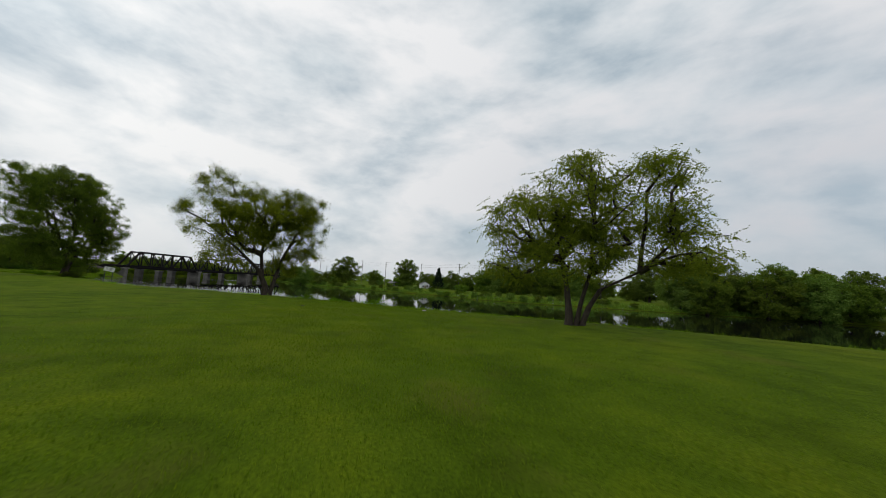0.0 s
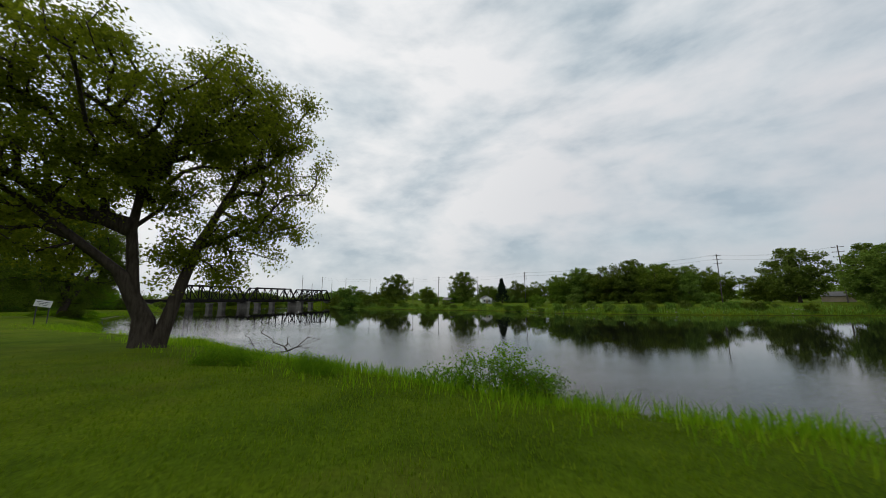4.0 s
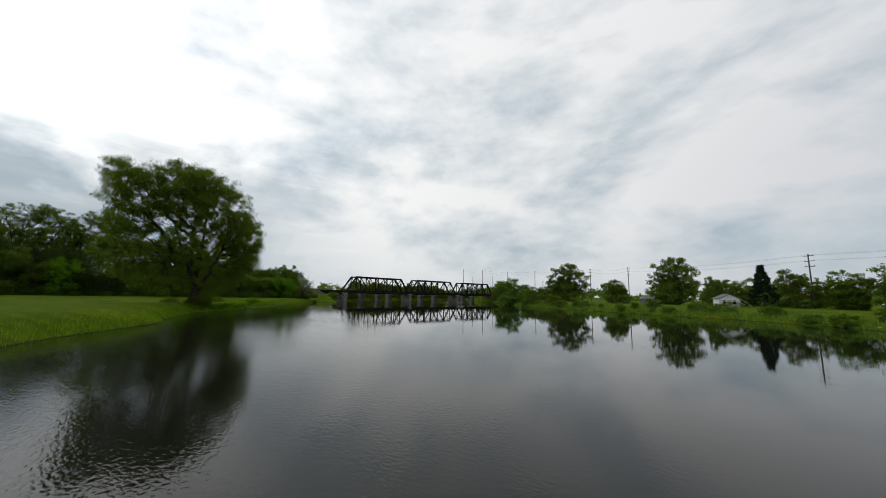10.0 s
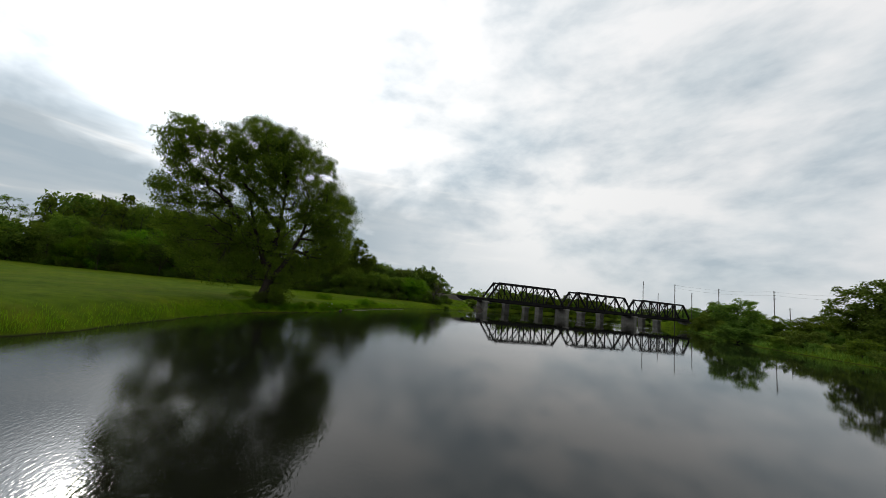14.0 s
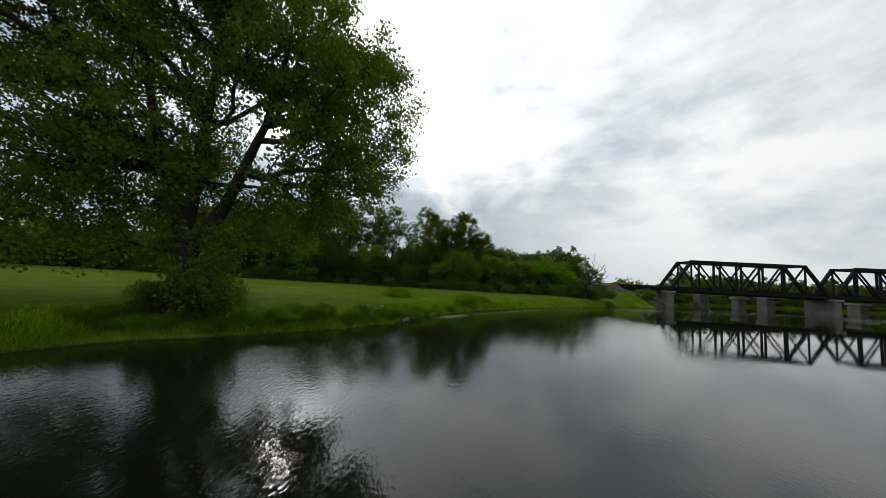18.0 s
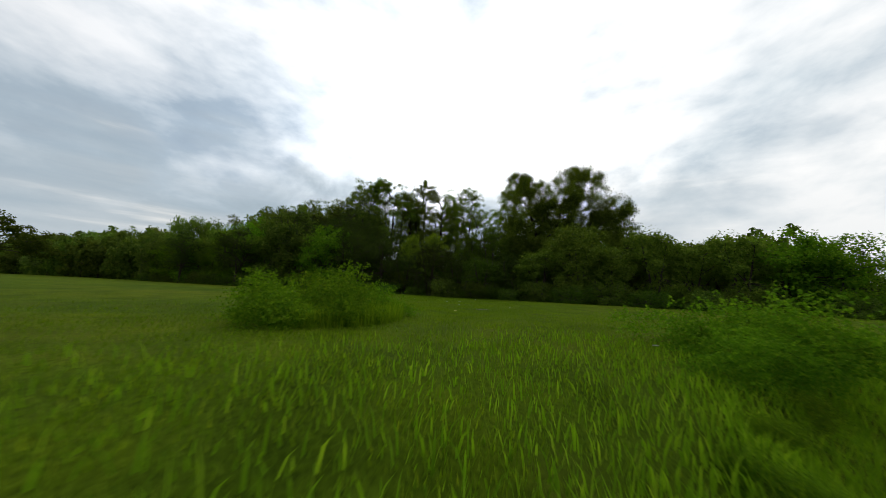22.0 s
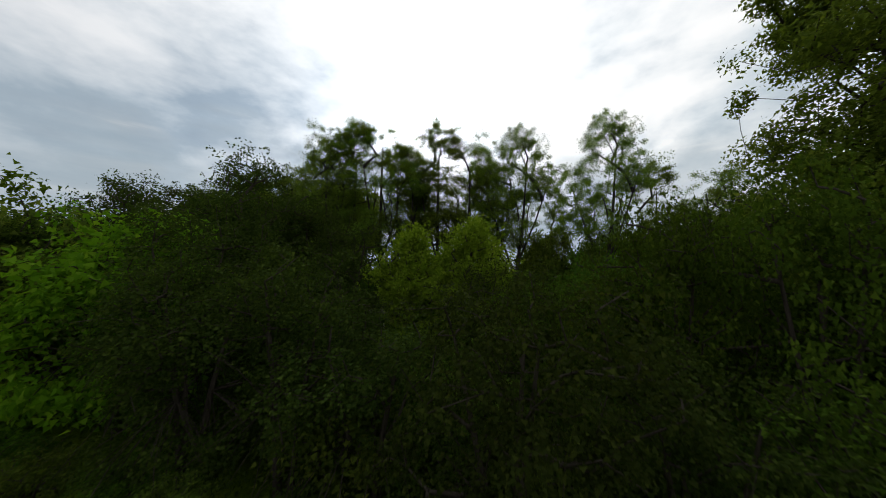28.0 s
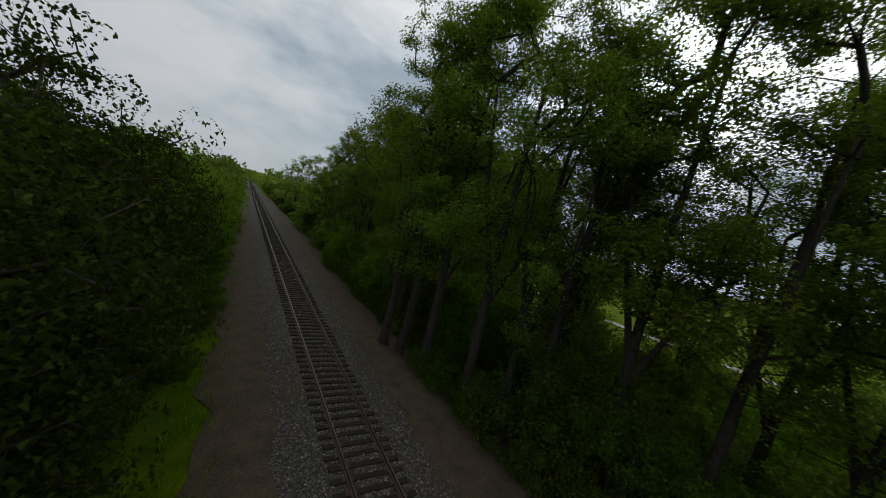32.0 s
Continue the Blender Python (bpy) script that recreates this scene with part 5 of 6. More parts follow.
def railway():
    thing = base("railway_track", *on_track(90, 0, 0), "single railway track with rusty rails on dark wooden ties", "railway track", turn=RAIL_TURN)
    outline = [(-0.07, 0), (0.07, 0), (0.07, 0.02), (0.012, 0.035), (0.012, 0.115), (0.034, 0.125), (0.034, 0.15), (-0.034, 0.15), (-0.034, 0.125), (-0.012, 0.115), (-0.012, 0.035), (-0.07, 0.02)]
    for side in (-0.7525, 0.7525):
        bm = bmesh.new()
        ends = [[bm.verts.new((side + u, y, 5.07 + w)) for u, w in outline] for y in (-390, 62, 195)]
        for e, f in zip(ends[:-1], ends[1:]):
            for k in range(len(outline)):
                bm.faces.new((e[k], e[(k + 1) % len(outline)], f[(k + 1) % len(outline)], f[k]))
        rail = part("rail", bm, RUST, thing)
        bm = bmesh.new()
        box(bm, (side, -97.5, 5.2215), (0.052, 585, 0.003))
        part("rail_head", bm, RAIL_TOP, rail, "worn bright running surface")
    rng = random.Random(4)
    bm = bmesh.new()
    box(bm, (0, 0, 0), (2.6, 0.23, 0.16), 0, 0.02)
    mesh = bpy.data.meshes.new("tie")
    bm.to_mesh(mesh)
    bm.free()
    bm = bmesh.new()
    box(bm, (0, 0, 0), (0.34, 0.19, 0.02), 0, 0.004)
    for u in (-0.1, 0.1):
        for v in (-0.06, 0.06):
            box(bm, (u, v, 0.02), (0.03, 0.03, 0.03))
    plate = bpy.data.meshes.new("tie_plate")
    bm.to_mesh(plate)
    bm.free()
    far = bmesh.new()
    for k in range(-560, 118):
        y = k * 0.53
        if -112 <= k < 50:
            tie = link_mesh("tie", mesh, TIE_WOOD, thing)
            if -90 <= k < 30:
                for side in (-0.7525, 0.7525):
                    link_mesh("tie_plate", plate, RUST, tie).matrix_basis = pose(side, 0, 0.085)
            tie.matrix_basis = pose(rng.uniform(-0.05, 0.05), y, 4.99 + rng.uniform(-0.012, 0.008), 0, 0, rng.uniform(-1.2, 1.2))
        else:
            box(far, (0, y, 4.99), (2.6, 0.23, 0.16))
    tagged(part("tie_run", far, TIE_WOOD, thing), kind="stuff")


def ribbon(name, label, category, mat, line, offs, lift):
    """A strip that lies on the ground along a line of points."""
    verts, faces = [], []
    for j, p in enumerate(line):
        for k, o in enumerate(offs):
            wob = 0.3 * math.sin(p.y * 0.9 + 3 * k) + 0.2 * math.sin(p.y * 2.1 + k) if k in (0, len(offs) - 1) else 0
            q = p + EAST * (o + wob)
            verts.append((q.x, q.y, height(q.x, q.y) + lift))
        if j:
            a = (j - 1) * len(offs)
            faces += [(a + k, a + k + 1, a + len(offs) + k + 1, a + len(offs) + k) for k in range(len(offs) - 1)]
    tagged(link_mesh(name, faces_mesh(name, verts, faces, 4, True), mat), label, category, kind="structure")


ballast()
railway()
ribbon("dirt_verge", "bare brown leaf-littered dirt beside the ballast", "dirt", LEAF_LITTER, [on_track(y) for y in np.arange(-60, 150, 1.5)], [-9.0, -8.2, -7.4, -6.6, -5.8, -5.0, -4.2, -3.4, -2.6], 0.06)
ribbon("dirt_verge_east", "narrow bare brown dirt strip beside the ballast", "dirt", LEAF_LITTER, [on_track(y) for y in np.arange(-60, 150, 1.5)], [2.7, 3.3, 3.9, 4.5, 5.2], 0.06)
def bare_bank():
    """The trodden soil round the abutment, with the shade under the span in its dark colour."""
    ys, offs = np.arange(141, 167, 1.0), np.arange(-9, 9.1, 1.0)
    verts, faces = [], []
    for j, y in enumerate(ys):
        for k, o in enumerate(offs):
            p = on_track(y, o + 0.5 * math.sin(y * 0.8 + k))
            verts.append((p.x, p.y, height(p.x, p.y) + 0.07))
    w = len(offs)
    for j in range(len(ys) - 1):
        for k in range(w - 1):
            a = j * w + k
            if max(verts[a][2], verts[a + w + 1][2]) < 4.5 or abs(offs[k]) > 4:
                faces.append((a, a + 1, a + w + 1, a + w))
    tagged(link_mesh("bare_bank", faces_mesh("bare_bank", verts, faces, 4, True), SOIL), "bare brown soil bank under the bridge end, darkened for shade", "dirt", kind="structure")


bare_bank()
ribbon("gravel_trail", "pale gravel trail through the field beyond the railway", "path", TRAIL, [Vector((-243 + 4 * math.sin(y * 0.03), y, 0)) for y in np.arange(10, 190, 4)], [-1.6, -0.8, 0.0, 0.8, 1.6], 0.08)


# ---- the truss bridge ----
def truss_span(y, length):
    """A through truss of seven panels, its foot at the local origin and its length along local y."""
    spot_at = on_track(y, 0, 0)
    thing = base("truss_span", *spot_at, "dark weathered steel through-truss railway bridge span", "bridge", "spans of the bridge", turn=RAIL_TURN)
    step, low, top, half = length / 7, 4.35, 11.75, 2.7

    def member(name, a, b, wide, deep):
        bm = bmesh.new()
        beam(bm, a, b, wide * 1.35, deep * 1.35)
        part(name, bm, STEEL, thing)

    for v in (-half, half):
        member("bottom_chord", (v, 0, low), (v, length, low), 0.42, 0.45)
        member("top_chord", (v, step * 0.95, top), (v, length - step * 0.95, top), 0.5, 0.5)
        member("end_post", (v, 0.1, low), (v, step, top), 0.48, 0.48)
        member("end_post", (v, length - 0.1, low), (v, length - step, top), 0.48, 0.48)
        for k in range(1, 7):
            member("vertical", (v, k * step, low), (v, k * step, top), 0.2 if k in (1, 6) else 0.34, 0.24)
        for a, b in ((1, 2), (2, 3), (3, 4), (6, 5), (5, 4), (4, 3)):
            member("diagonal", (v, a * step, top), (v, b * step, low), 0.26, 0.2)
    for k in range(8):
        member("floor_beam", (-half, k * step, low + 0.15), (half, k * step, low + 0.15), 0.3, 0.6)
    for k in range(1, 7):
        member("top_strut", (-half, k * step, top), (half, k * step, top), 0.2, 0.3)
    for k in range(1, 6):
        member("lateral_brace", (-half, k * step, top), (half, (k + 1) * step, top), 0.12, 0.12)
        member("lateral_brace", (half, k * step, top), (-half, (k + 1) * step, top), 0.12, 0.12)
    for v in (-0.75, 0.75):
        member("stringer", (v * 2.4, 0, low + 0.3), (v * 2.4, length, low + 0.3), 0.3, 0.8)
    for v in (-2.2, 2.2):
        member("side_girder", (v, 0.2, low - 0.05), (v, length - 0.2, low - 0.05), 0.2, 0.95)
    bm = bmesh.new()
    for k in range(int(length / 0.6)):
        box(bm, (0, 0.3 + k * 0.6, 4.97), (3.2, 0.25, 0.2))
    tagged(part("bridge_ties", bm, TIE_WOOD, thing), kind="stuff")
    for v in (-0.7525, 0.7525):
        member("rail", (v, 0, 5.15), (v, length, 5.15), 0.07, 0.15)
    return thing


def pier(y, label="pale concrete bridge pier standing in the river", off=0.0, tall=4.1, wide=7.6, thick=1.8):
    thing = base("bridge_pier", *on_track(y, off, 0), label, "pier", "piers of the bridge", turn=RAIL_TURN)
    bm = bmesh.new()
    box(bm, (0, 0, tall / 2 - 1.2), (wide, thick, tall + 1.4), 0, 0.25)
    part("shaft", bm, PIER_STONE, thing)
    bm = bmesh.new()
    box(bm, (0, 0, tall - 0.35), (wide + 0.5, thick + 0.4, 0.5), 0, 0.06)
    part("cap", bm, CONCRETE, thing)


for y0, size in ((166.4, 37.4), (204.3, 36.6), (241.4, 35.6)):
    truss_span(y0, size)
for y0 in (166.0, 204.0, 241.1, 277.3):
    pier(y0)
for y0, h, w in ((172, 2.6, 3.0), (181, 3.0, 3.4), (191, 2.3, 2.8), (198, 2.9, 3.6), (212, 2.7, 3.0), (221, 2.4, 3.6), (232, 2.9, 3.2), (249, 2.5, 3.4), (258, 2.8, 3.0), (268, 2.4, 3.2)):
    pier(y0, "old grey stone pier of a removed bridge", -8.5, h + 1.0, w, 2.2)


def approach():
    thing = base("approach_span", *on_track(152.5, 0, 0), "dark steel girder approach span of the bridge", "bridge", turn=RAIL_TURN)
    for v in (-1.6, 1.6):
        bm = bmesh.new()
        box(bm, (v, 6.6, 4.1), (0.2, 13.4, 1.5))
        for k in range(8):
            box(bm, (v, 0.4 + k * 1.75, 4.1), (0.42, 0.1, 1.48))
        box(bm, (v, 6.6, 4.87), (0.5, 13.4, 0.06))
        part("girder", bm, STEEL, thing)
    bm = bmesh.new()
    for k in range(22):
        box(bm, (0, 0.3 + k * 0.6, 5.0), (3.2, 0.25, 0.2))
    tagged(part("bridge_ties", bm, TIE_WOOD, thing), kind="stuff")
    for v in (-0.7525, 0.7525):
        bm = bmesh.new()
        box(bm, (v, 6.6, 5.17), (0.07, 13.4, 0.14))
        part("rail", bm, RUST, thing)
    stone = base("bridge_abutment", *on_track(152.4, 0, 0), "dark stained concrete abutment under the bridge end", "abutment", turn=RAIL_TURN)
    bm = bmesh.new()
    box(bm, (0, -0.8, 1.4), (8.5, 1.6, 4.2), 0, 0.1)
    part("wall", bm, CONCRETE, stone)


approach()


# ---- poles and wires ----
def pole(x, y, top, label="weathered wooden utility pole with crossarms", arms=3):
    foot = height(x, y)
    thing = base("utility_pole", x, y, foot, label, "utility pole", "poles of the power line", turn=35)
    tall = top - foot
    link_mesh("pole", tubes("pole", [(0, 0, -0.3)], [(0, 0, tall)], [0.2], [0.13], 8), POLE_WOOD, thing)
    for k in range(arms):
        bm = bmesh.new()
        z = tall - 0.5 - 1.5 * k
        box(bm, (0.16, 0, z), (0.12, 2.6, 0.14))
        arm = part("crossarm", bm, POLE_WOOD, thing)
        for v in (-1.15, 0, 1.15):
            bm = bmesh.new()
            bmesh.ops.create_cone(bm, cap_ends=True, segments=6, radius1=0.07, radius2=0.05, depth=0.22, matrix=Matrix.Translation((0.16, v, z + 0.18)))
            part("insulator", bm, DARK_METAL, arm)
    return thing


line_poles = [(-157, 275, 24.0), (-138.4, 271.2, 22.2), (-126, 285.8, 21.8), (-105, 284, 21.3), (-62.5, 251.1, 19.2), (-44.3, 245.1, 18.9), (5.6, 201.4, 17.4), (73.3, 170.9, 20.3), (95, 151.3, 19.8)]
for x, y, top in line_poles:
    pole(x, y, top)
for x, y, top in [(-148.3, 274.2, 17.5), (-135.6, 281.2, 18.8), (-103.3, 294.5, 14.9), (-20, 262, 20.0)]:
    pole(x, y, top, "thin distant wooden utility pole", 1)


def wires():
    thing = base("power_wires", 0, 0, 0, "thin slack wires strung between the utility poles", "wires")
    run = [(-138.4, 271.2, 22.2), (-105, 284, 21.3), (-62.5, 251.1, 19.2), (-44.3, 245.1, 18.9), (5.6, 201.4, 17.4), (73.3, 170.9, 20.3), (95, 151.3, 19.8)]
    for drop in (0.3, 1.8):
        for side in (-1.0, 1.0):
            a, b = [], []
            for p, q in zip(run[:-1], run[1:]):
                pts = [Vector(p).lerp(Vector(q), f) + Vector((side * 0.6, side * 0.8, -drop - 4.0 * 1.2 * f * (1 - f))) for f in np.linspace(0, 1, 9)]
                a += pts[:-1]
                b += pts[1:]
            link_mesh("wire", tubes("wire", a, b, [0.012] * len(a), [0.012] * len(a), 4), DARK_METAL, thing)


wires()


# ---- houses on the far bank ----
def house(x, y, turn, wide, deep, wall_h, roof_h, wall_mat, label, stairs=False):
    z = height(x, y)
    thing = base("house", x, y, z - 0.1, label, "house", turn=turn)
    bm = bmesh.new()
    box(bm, (0, 0, wall_h / 2), (wide, deep, wall_h))
    for end in (-1, 1):
        v = [bm.verts.new(p) for p in ((-wide / 2, end * deep / 2 * 0.998, wall_h), (wide / 2, end * deep / 2 * 0.998, wall_h), (0, end * deep / 2 * 0.998, wall_h + roof_h))]
        bm.faces.new(v)
    part("wall", bm, wall_mat, thing)
    for side in (-1, 1):
        bm = bmesh.new()
        a = math.atan2(roof_h, wide / 2)
        length = math.hypot(wide / 2, roof_h) + 0.35
        m = Matrix.Translation((side * (wide / 4 + 0.1), 0, wall_h + roof_h / 2 + 0.02)) @ Matrix.Rotation(side * a, 4, "Y") @ Matrix.Diagonal((length, deep + 0.7, 0.14, 1))
        bmesh.ops.create_cube(bm, size=1.0, matrix=m)
        part("roof", bm, ROOF_GREY, thing)
    for u, w, h, zz in ((-wide * 0.25, 0.9, 1.1, wall_h * 0.62), (wide * 0.22, 0.9, 1.1, wall_h * 0.62)):
        bm = bmesh.new()
        box(bm, (u, -deep / 2 - 0.03, zz), (w, 0.08, h))
        frame_part = part("window", bm, WHITE_PAINT, thing)
        bm = bmesh.new()
        box(bm, (u, -deep / 2 - 0.075, zz), (w - 0.16, 0.02, h - 0.16))
        part("pane", bm, DARK_GLASS, frame_part)
    bm = bmesh.new()
    box(bm, (0, -deep / 2 - 0.03, 1.0), (0.95, 0.08, 2.0))
    part("door", bm, TAN_PAINT, thing)
    if stairs:
        bm = bmesh.new()
        for k in range(7):
            box(bm, (wide * 0.35 + k * 0.28, -deep / 2 - 0.9, 1.5 - k * 0.2), (0.3, 1.2, 0.06))
        beam(bm, (wide * 0.35, -deep / 2 - 1.5, 2.4), (wide * 0.35 + 2.0, -deep / 2 - 1.5, 1.0), 0.08, 0.08)
        box(bm, (0, -deep / 2 - 0.9, 1.6), (wide * 0.8, 1.5, 0.1))
        part("porch", bm, WHITE_PAINT, thing)
    return thing


house(-13.6, 189.5, 15, 4.6, 4.2, 2.3, 1.2, WHITE_PAINT, "small white house with a grey gable roof and porch stairs", True)
house(-33, 207, 60, 4.2, 4.6, 1.8, 1.2, ROOF_GREY, "low grey house half hidden by trees")
house(115, 176, 45, 5.4, 8.0, 2.2, 1.5, TAN_PAINT, "low tan house with a grey hipped roof behind the far bank")


# ---- small things of the park ----
def sign():
    x, y = -59.0, 64.6
    thing = base("notice_sign", x, y, height(x, y), "faded white notice board leaning on dark posts", "sign", turn=45)
    for v in (-0.45, 0.45):
        link_mesh("post", tubes("post", [(v, 0, -0.3)], [(v, 0, 2.4)], [0.05], [0.05], 8), DARK_METAL, thing)
    bm = bmesh.new()
    bmesh.ops.create_cube(bm, size=1.0, matrix=Matrix.Translation((0, -0.07, 2.2)) @ Matrix.Rotation(radians(11), 4, "Y") @ Matrix.Diagonal((1.25, 0.05, 0.68, 1)))
    board = part("board", bm, SIGN_WHITE, thing)
    for k in range(3):
        bm = bmesh.new()
        bmesh.ops.create_cube(bm, size=1.0, matrix=Matrix.Translation((0, -0.1, 2.36 - 0.16 * k)) @ Matrix.Rotation(radians(11), 4, "Y") @ Matrix.Diagonal((0.95 - 0.2 * k, 0.01, 0.05, 1)))
        part("line_of_print", bm, DARK_METAL, board)


sign()


def stone(name, x, y, z, sx, sy, sz, label, seed, mat=ROCK, category="rock"):
    rng = np.random.default_rng(seed)
    bm = bmesh.new()
    bmesh.ops.create_icosphere(bm, subdivisions=2, radius=1.0)
    for v in bm.verts:
        k = 1 + 0.16 * noise.noise(v.co * 1.7 + Vector((seed, 0, 0))) + 0.05 * rng.normal()
        v.co = Vector((v.co.x * sx * k, v.co.y * sy * k, max(v.co.z, -0.5) * sz * k))
    ob = part(name, bm, mat)
    ob.matrix_basis = pose(x, y, z, 0, 0, seed * 37 % 360)
    return tagged(ob, label, category)


stone("boulder", -6.6, 34.5, height(-6.6, 34.5) + 0.01, 0.16, 0.11, 0.06, "small pale flat stone lying on the lawn", 9)


def log(x, y, z, turn, long, thick):
    """A half-sunk log with broken ends, a knot and stubs of branches."""
    thing = base("sunken_log", x, y, z, "weathered grey-brown log lying at the water's edge", "log", turn=turn)
    line = [(-long / 2 + long * k / 8, 0.04 * math.sin(k * 1.3), 0.02 * math.cos(k * 1.7) + 0.10 * k / 8, thick * (1 - 0.035 * k) * (1 + 0.08 * math.sin(k * 2.1))) for k in range(9)]
    bm = bmesh.new()
    rings = []
    for x0, y0, z0, r in line:
        rings.append([bm.verts.new((x0 + 0.03 * math.sin(3 * a + x0), y0 + math.cos(a) * r * (1 + 0.1 * math.sin(3 * a)), z0 + math.sin(a) * r * 0.85)) for a in np.linspace(0, 2 * math.pi, 10, endpoint=False)])
    for a, b in zip(rings[:-1], rings[1:]):
        for k in range(10):
            bm.faces.new((a[k], a[(k + 1) % 10], b[(k + 1) % 10], b[k]))
    bm.faces.new(rings[0][::-1])
    bm.faces.new(rings[-1])
    part("trunk", bm, LOG_BARK, thing)
    for at, way in ((2, (0.1, 0.22, 0.1)), (5, (0.12, -0.15, 0.16))):
        p = Vector(line[at][:3])
        link_mesh("branch_stub", tubes("branch_stub", [p], [p + Vector(way)], [0.035], [0.02], 6), LOG_BARK, thing)


stone("boulder", -102.2, 100.0, height(-102.2, 100.0) + 0.01, 0.22, 0.14, 0.10, "weathered pale boulder in the bank grass", 3)
stone("boulder", -101.7, 100.45, height(-101.7, 100.45) + 0.12, 0.2, 0.15, 0.11, "weathered brown boulder in the bank grass", 5)
log(-100.45, 100.3, 0.08, 167, 2.0, 0.17)
rock_rng = random.Random(12)
for k in range(46):
    f = rock_rng.random()
    x = 0 + f * 62
    y = float(np.interp(x, [p[0] for p in FAR_SHORE], [p[1] for p in FAR_SHORE])) + rock_rng.uniform(0.5, 5.0)
    s = rock_rng.uniform(0.10, 0.30)
    tagged(stone("bank_rock", x, y, height(x, y), s * 1.3, s, s * 0.6, "pale riprap rock on the far river bank", 20 + k), group="rocks of the far bank")


def slab():
    bm = bmesh.new()
    bmesh.ops.create_cone(bm, cap_ends=True, segments=28, radius1=0.32, radius2=0.305, depth=0.1)
    for v in bm.verts:
        v.co *= 1.0 + 0.10 * noise.noise(v.co * 6) * (v.co.xy.length > 0.2)
    ob = part("concrete_cover", bm, COVER)
    ob.matrix_basis = pose(-121.8, 101.95, height(-121.8, 101.95) - 0.038)
    tagged(ob, "round brown stained concrete cover set flush in the lawn", "cover")


slab()


def litter(x, y, size, turn, mat=PAPER):
    bm = bmesh.new()
    bmesh.ops.create_grid(bm, x_segments=4, y_segments=3, size=size)
    for v in bm.verts:
        v.co.z = 0.05 + 0.35 * size * noise.noise(v.co * 9 + Vector((x, y, 0)))
    bmesh.ops.solidify(bm, geom=bm.faces[:], thickness=0.006)
    ob = part("paper_scrap" if mat is PAPER else "fallen_leaf", bm, mat)
    ob.matrix_basis = pose(x, y, height(x, y) + 0.03, 8, 5, turn)
    if mat is PAPER:
        return tagged(ob, "crumpled white paper scrap on the lawn", "litter", "litter on the lawn")
    return tagged(ob, "pale yellow fallen leaf lying on the lawn", "leaf")


for k, (x, y) in enumerate([(-127.6, 99.3), (-128.2, 100.0), (-135.9, 100.3), (-124.6, 100.5), (-113.1, 105.5), (-123.6, 103.2), (-131, 96.2)]):
    litter(x, y, 0.03 + 0.008 * (k % 3), 50 * k)


litter(-118.33, 101.3, 0.05, 20, YELLOW_LEAF)


def dead_branch(name, label, x, y, z, tips, seed, thick=0.05, turn=0.0, twig=0.008, more=3):
    rng = np.random.default_rng(seed)
    thing = base(name, x, y, z, label, "dead branch", turn=turn)
    crown = np.array(tips, float)
    extra = np.concatenate([crown * rng.uniform(0.4, 0.95, (len(crown), 1)) + rng.normal(size=crown.shape) * 0.13 * np.abs(crown).max() for _ in range(more)])
    a, b, r0, r1 = skeleton_of(rng, [[(0, 0, 0, thick), (tips[0][0] * 0.5, tips[0][1] * 0.5, tips[0][2] * 0.5, thick * 0.7)]], np.concatenate([crown, extra]), twig)
    link_mesh("stem", trunk_mesh("stem", [[(0, 0, 0.01, thick), (tips[0][0] * 0.5, tips[0][1] * 0.5, tips[0][2] * 0.5 + 0.05, thick * 0.7), (*tips[0], 0.02)]]), DEAD_WOOD, thing)
    tagged(link_mesh("branchwork", tubes("branchwork", a, b, r0, r1, 5), DEAD_WOOD, thing), kind="stuff")


dead_branch("fallen_branch", "bare fallen branch reaching out of the river beside the bank", -36.4, 58.2, 0.06, [(2.6, 1.0, 0.15), (1.9, 1.3, 0.25), (1.4, 0.2, 0.3)], 6, 0.03)
dead_branch("fallen_branch", "bare dark dead branch reaching from the bank over the water", -23.3, 50.6, height(-23.3, 50.6) - 0.05, [(2.7, 1.75, 2.05 - height(-23.3, 50.6)), (0.3, 0.2, 3.1 - height(-23.3, 50.6)), (2.2, 1.5, 2.65 - height(-23.3, 50.6)), (2.4, 1.9, 2.0 - height(-23.3, 50.6)), (2.5, 1.5, 1.6 - height(-23.3, 50.6)), (1.3, 0.9, 2.2 - height(-23.3, 50.6)), (0.1, 0.4, 2.8 - height(-23.3, 50.6))], 16, 0.07)
dead_branch("dead_branch", "small dark fallen branch lying on the lawn", -14.6, 32.5, height(-14.6, 32.5) + 0.02, [(0.34, 0.08, 0.03), (0.22, 0.14, 0.06), (0.28, -0.06, 0.04)], 12, 0.02)
dead_branch("fallen_branch", "tangle of bare grey branches lying in the shallow water", -28.6, 54.4, 0.25, [(4.2, 1.4, 0.35), (3.6, 0.6, -0.05), (2.5, 2.2, 0.5), (-1.5, 3.0, 0.5), (-3.0, 4.5, 0.5), (0.5, 3.5, 0.4), (-2.5, 2.0, 0.3)], 26, 0.05, more=5)
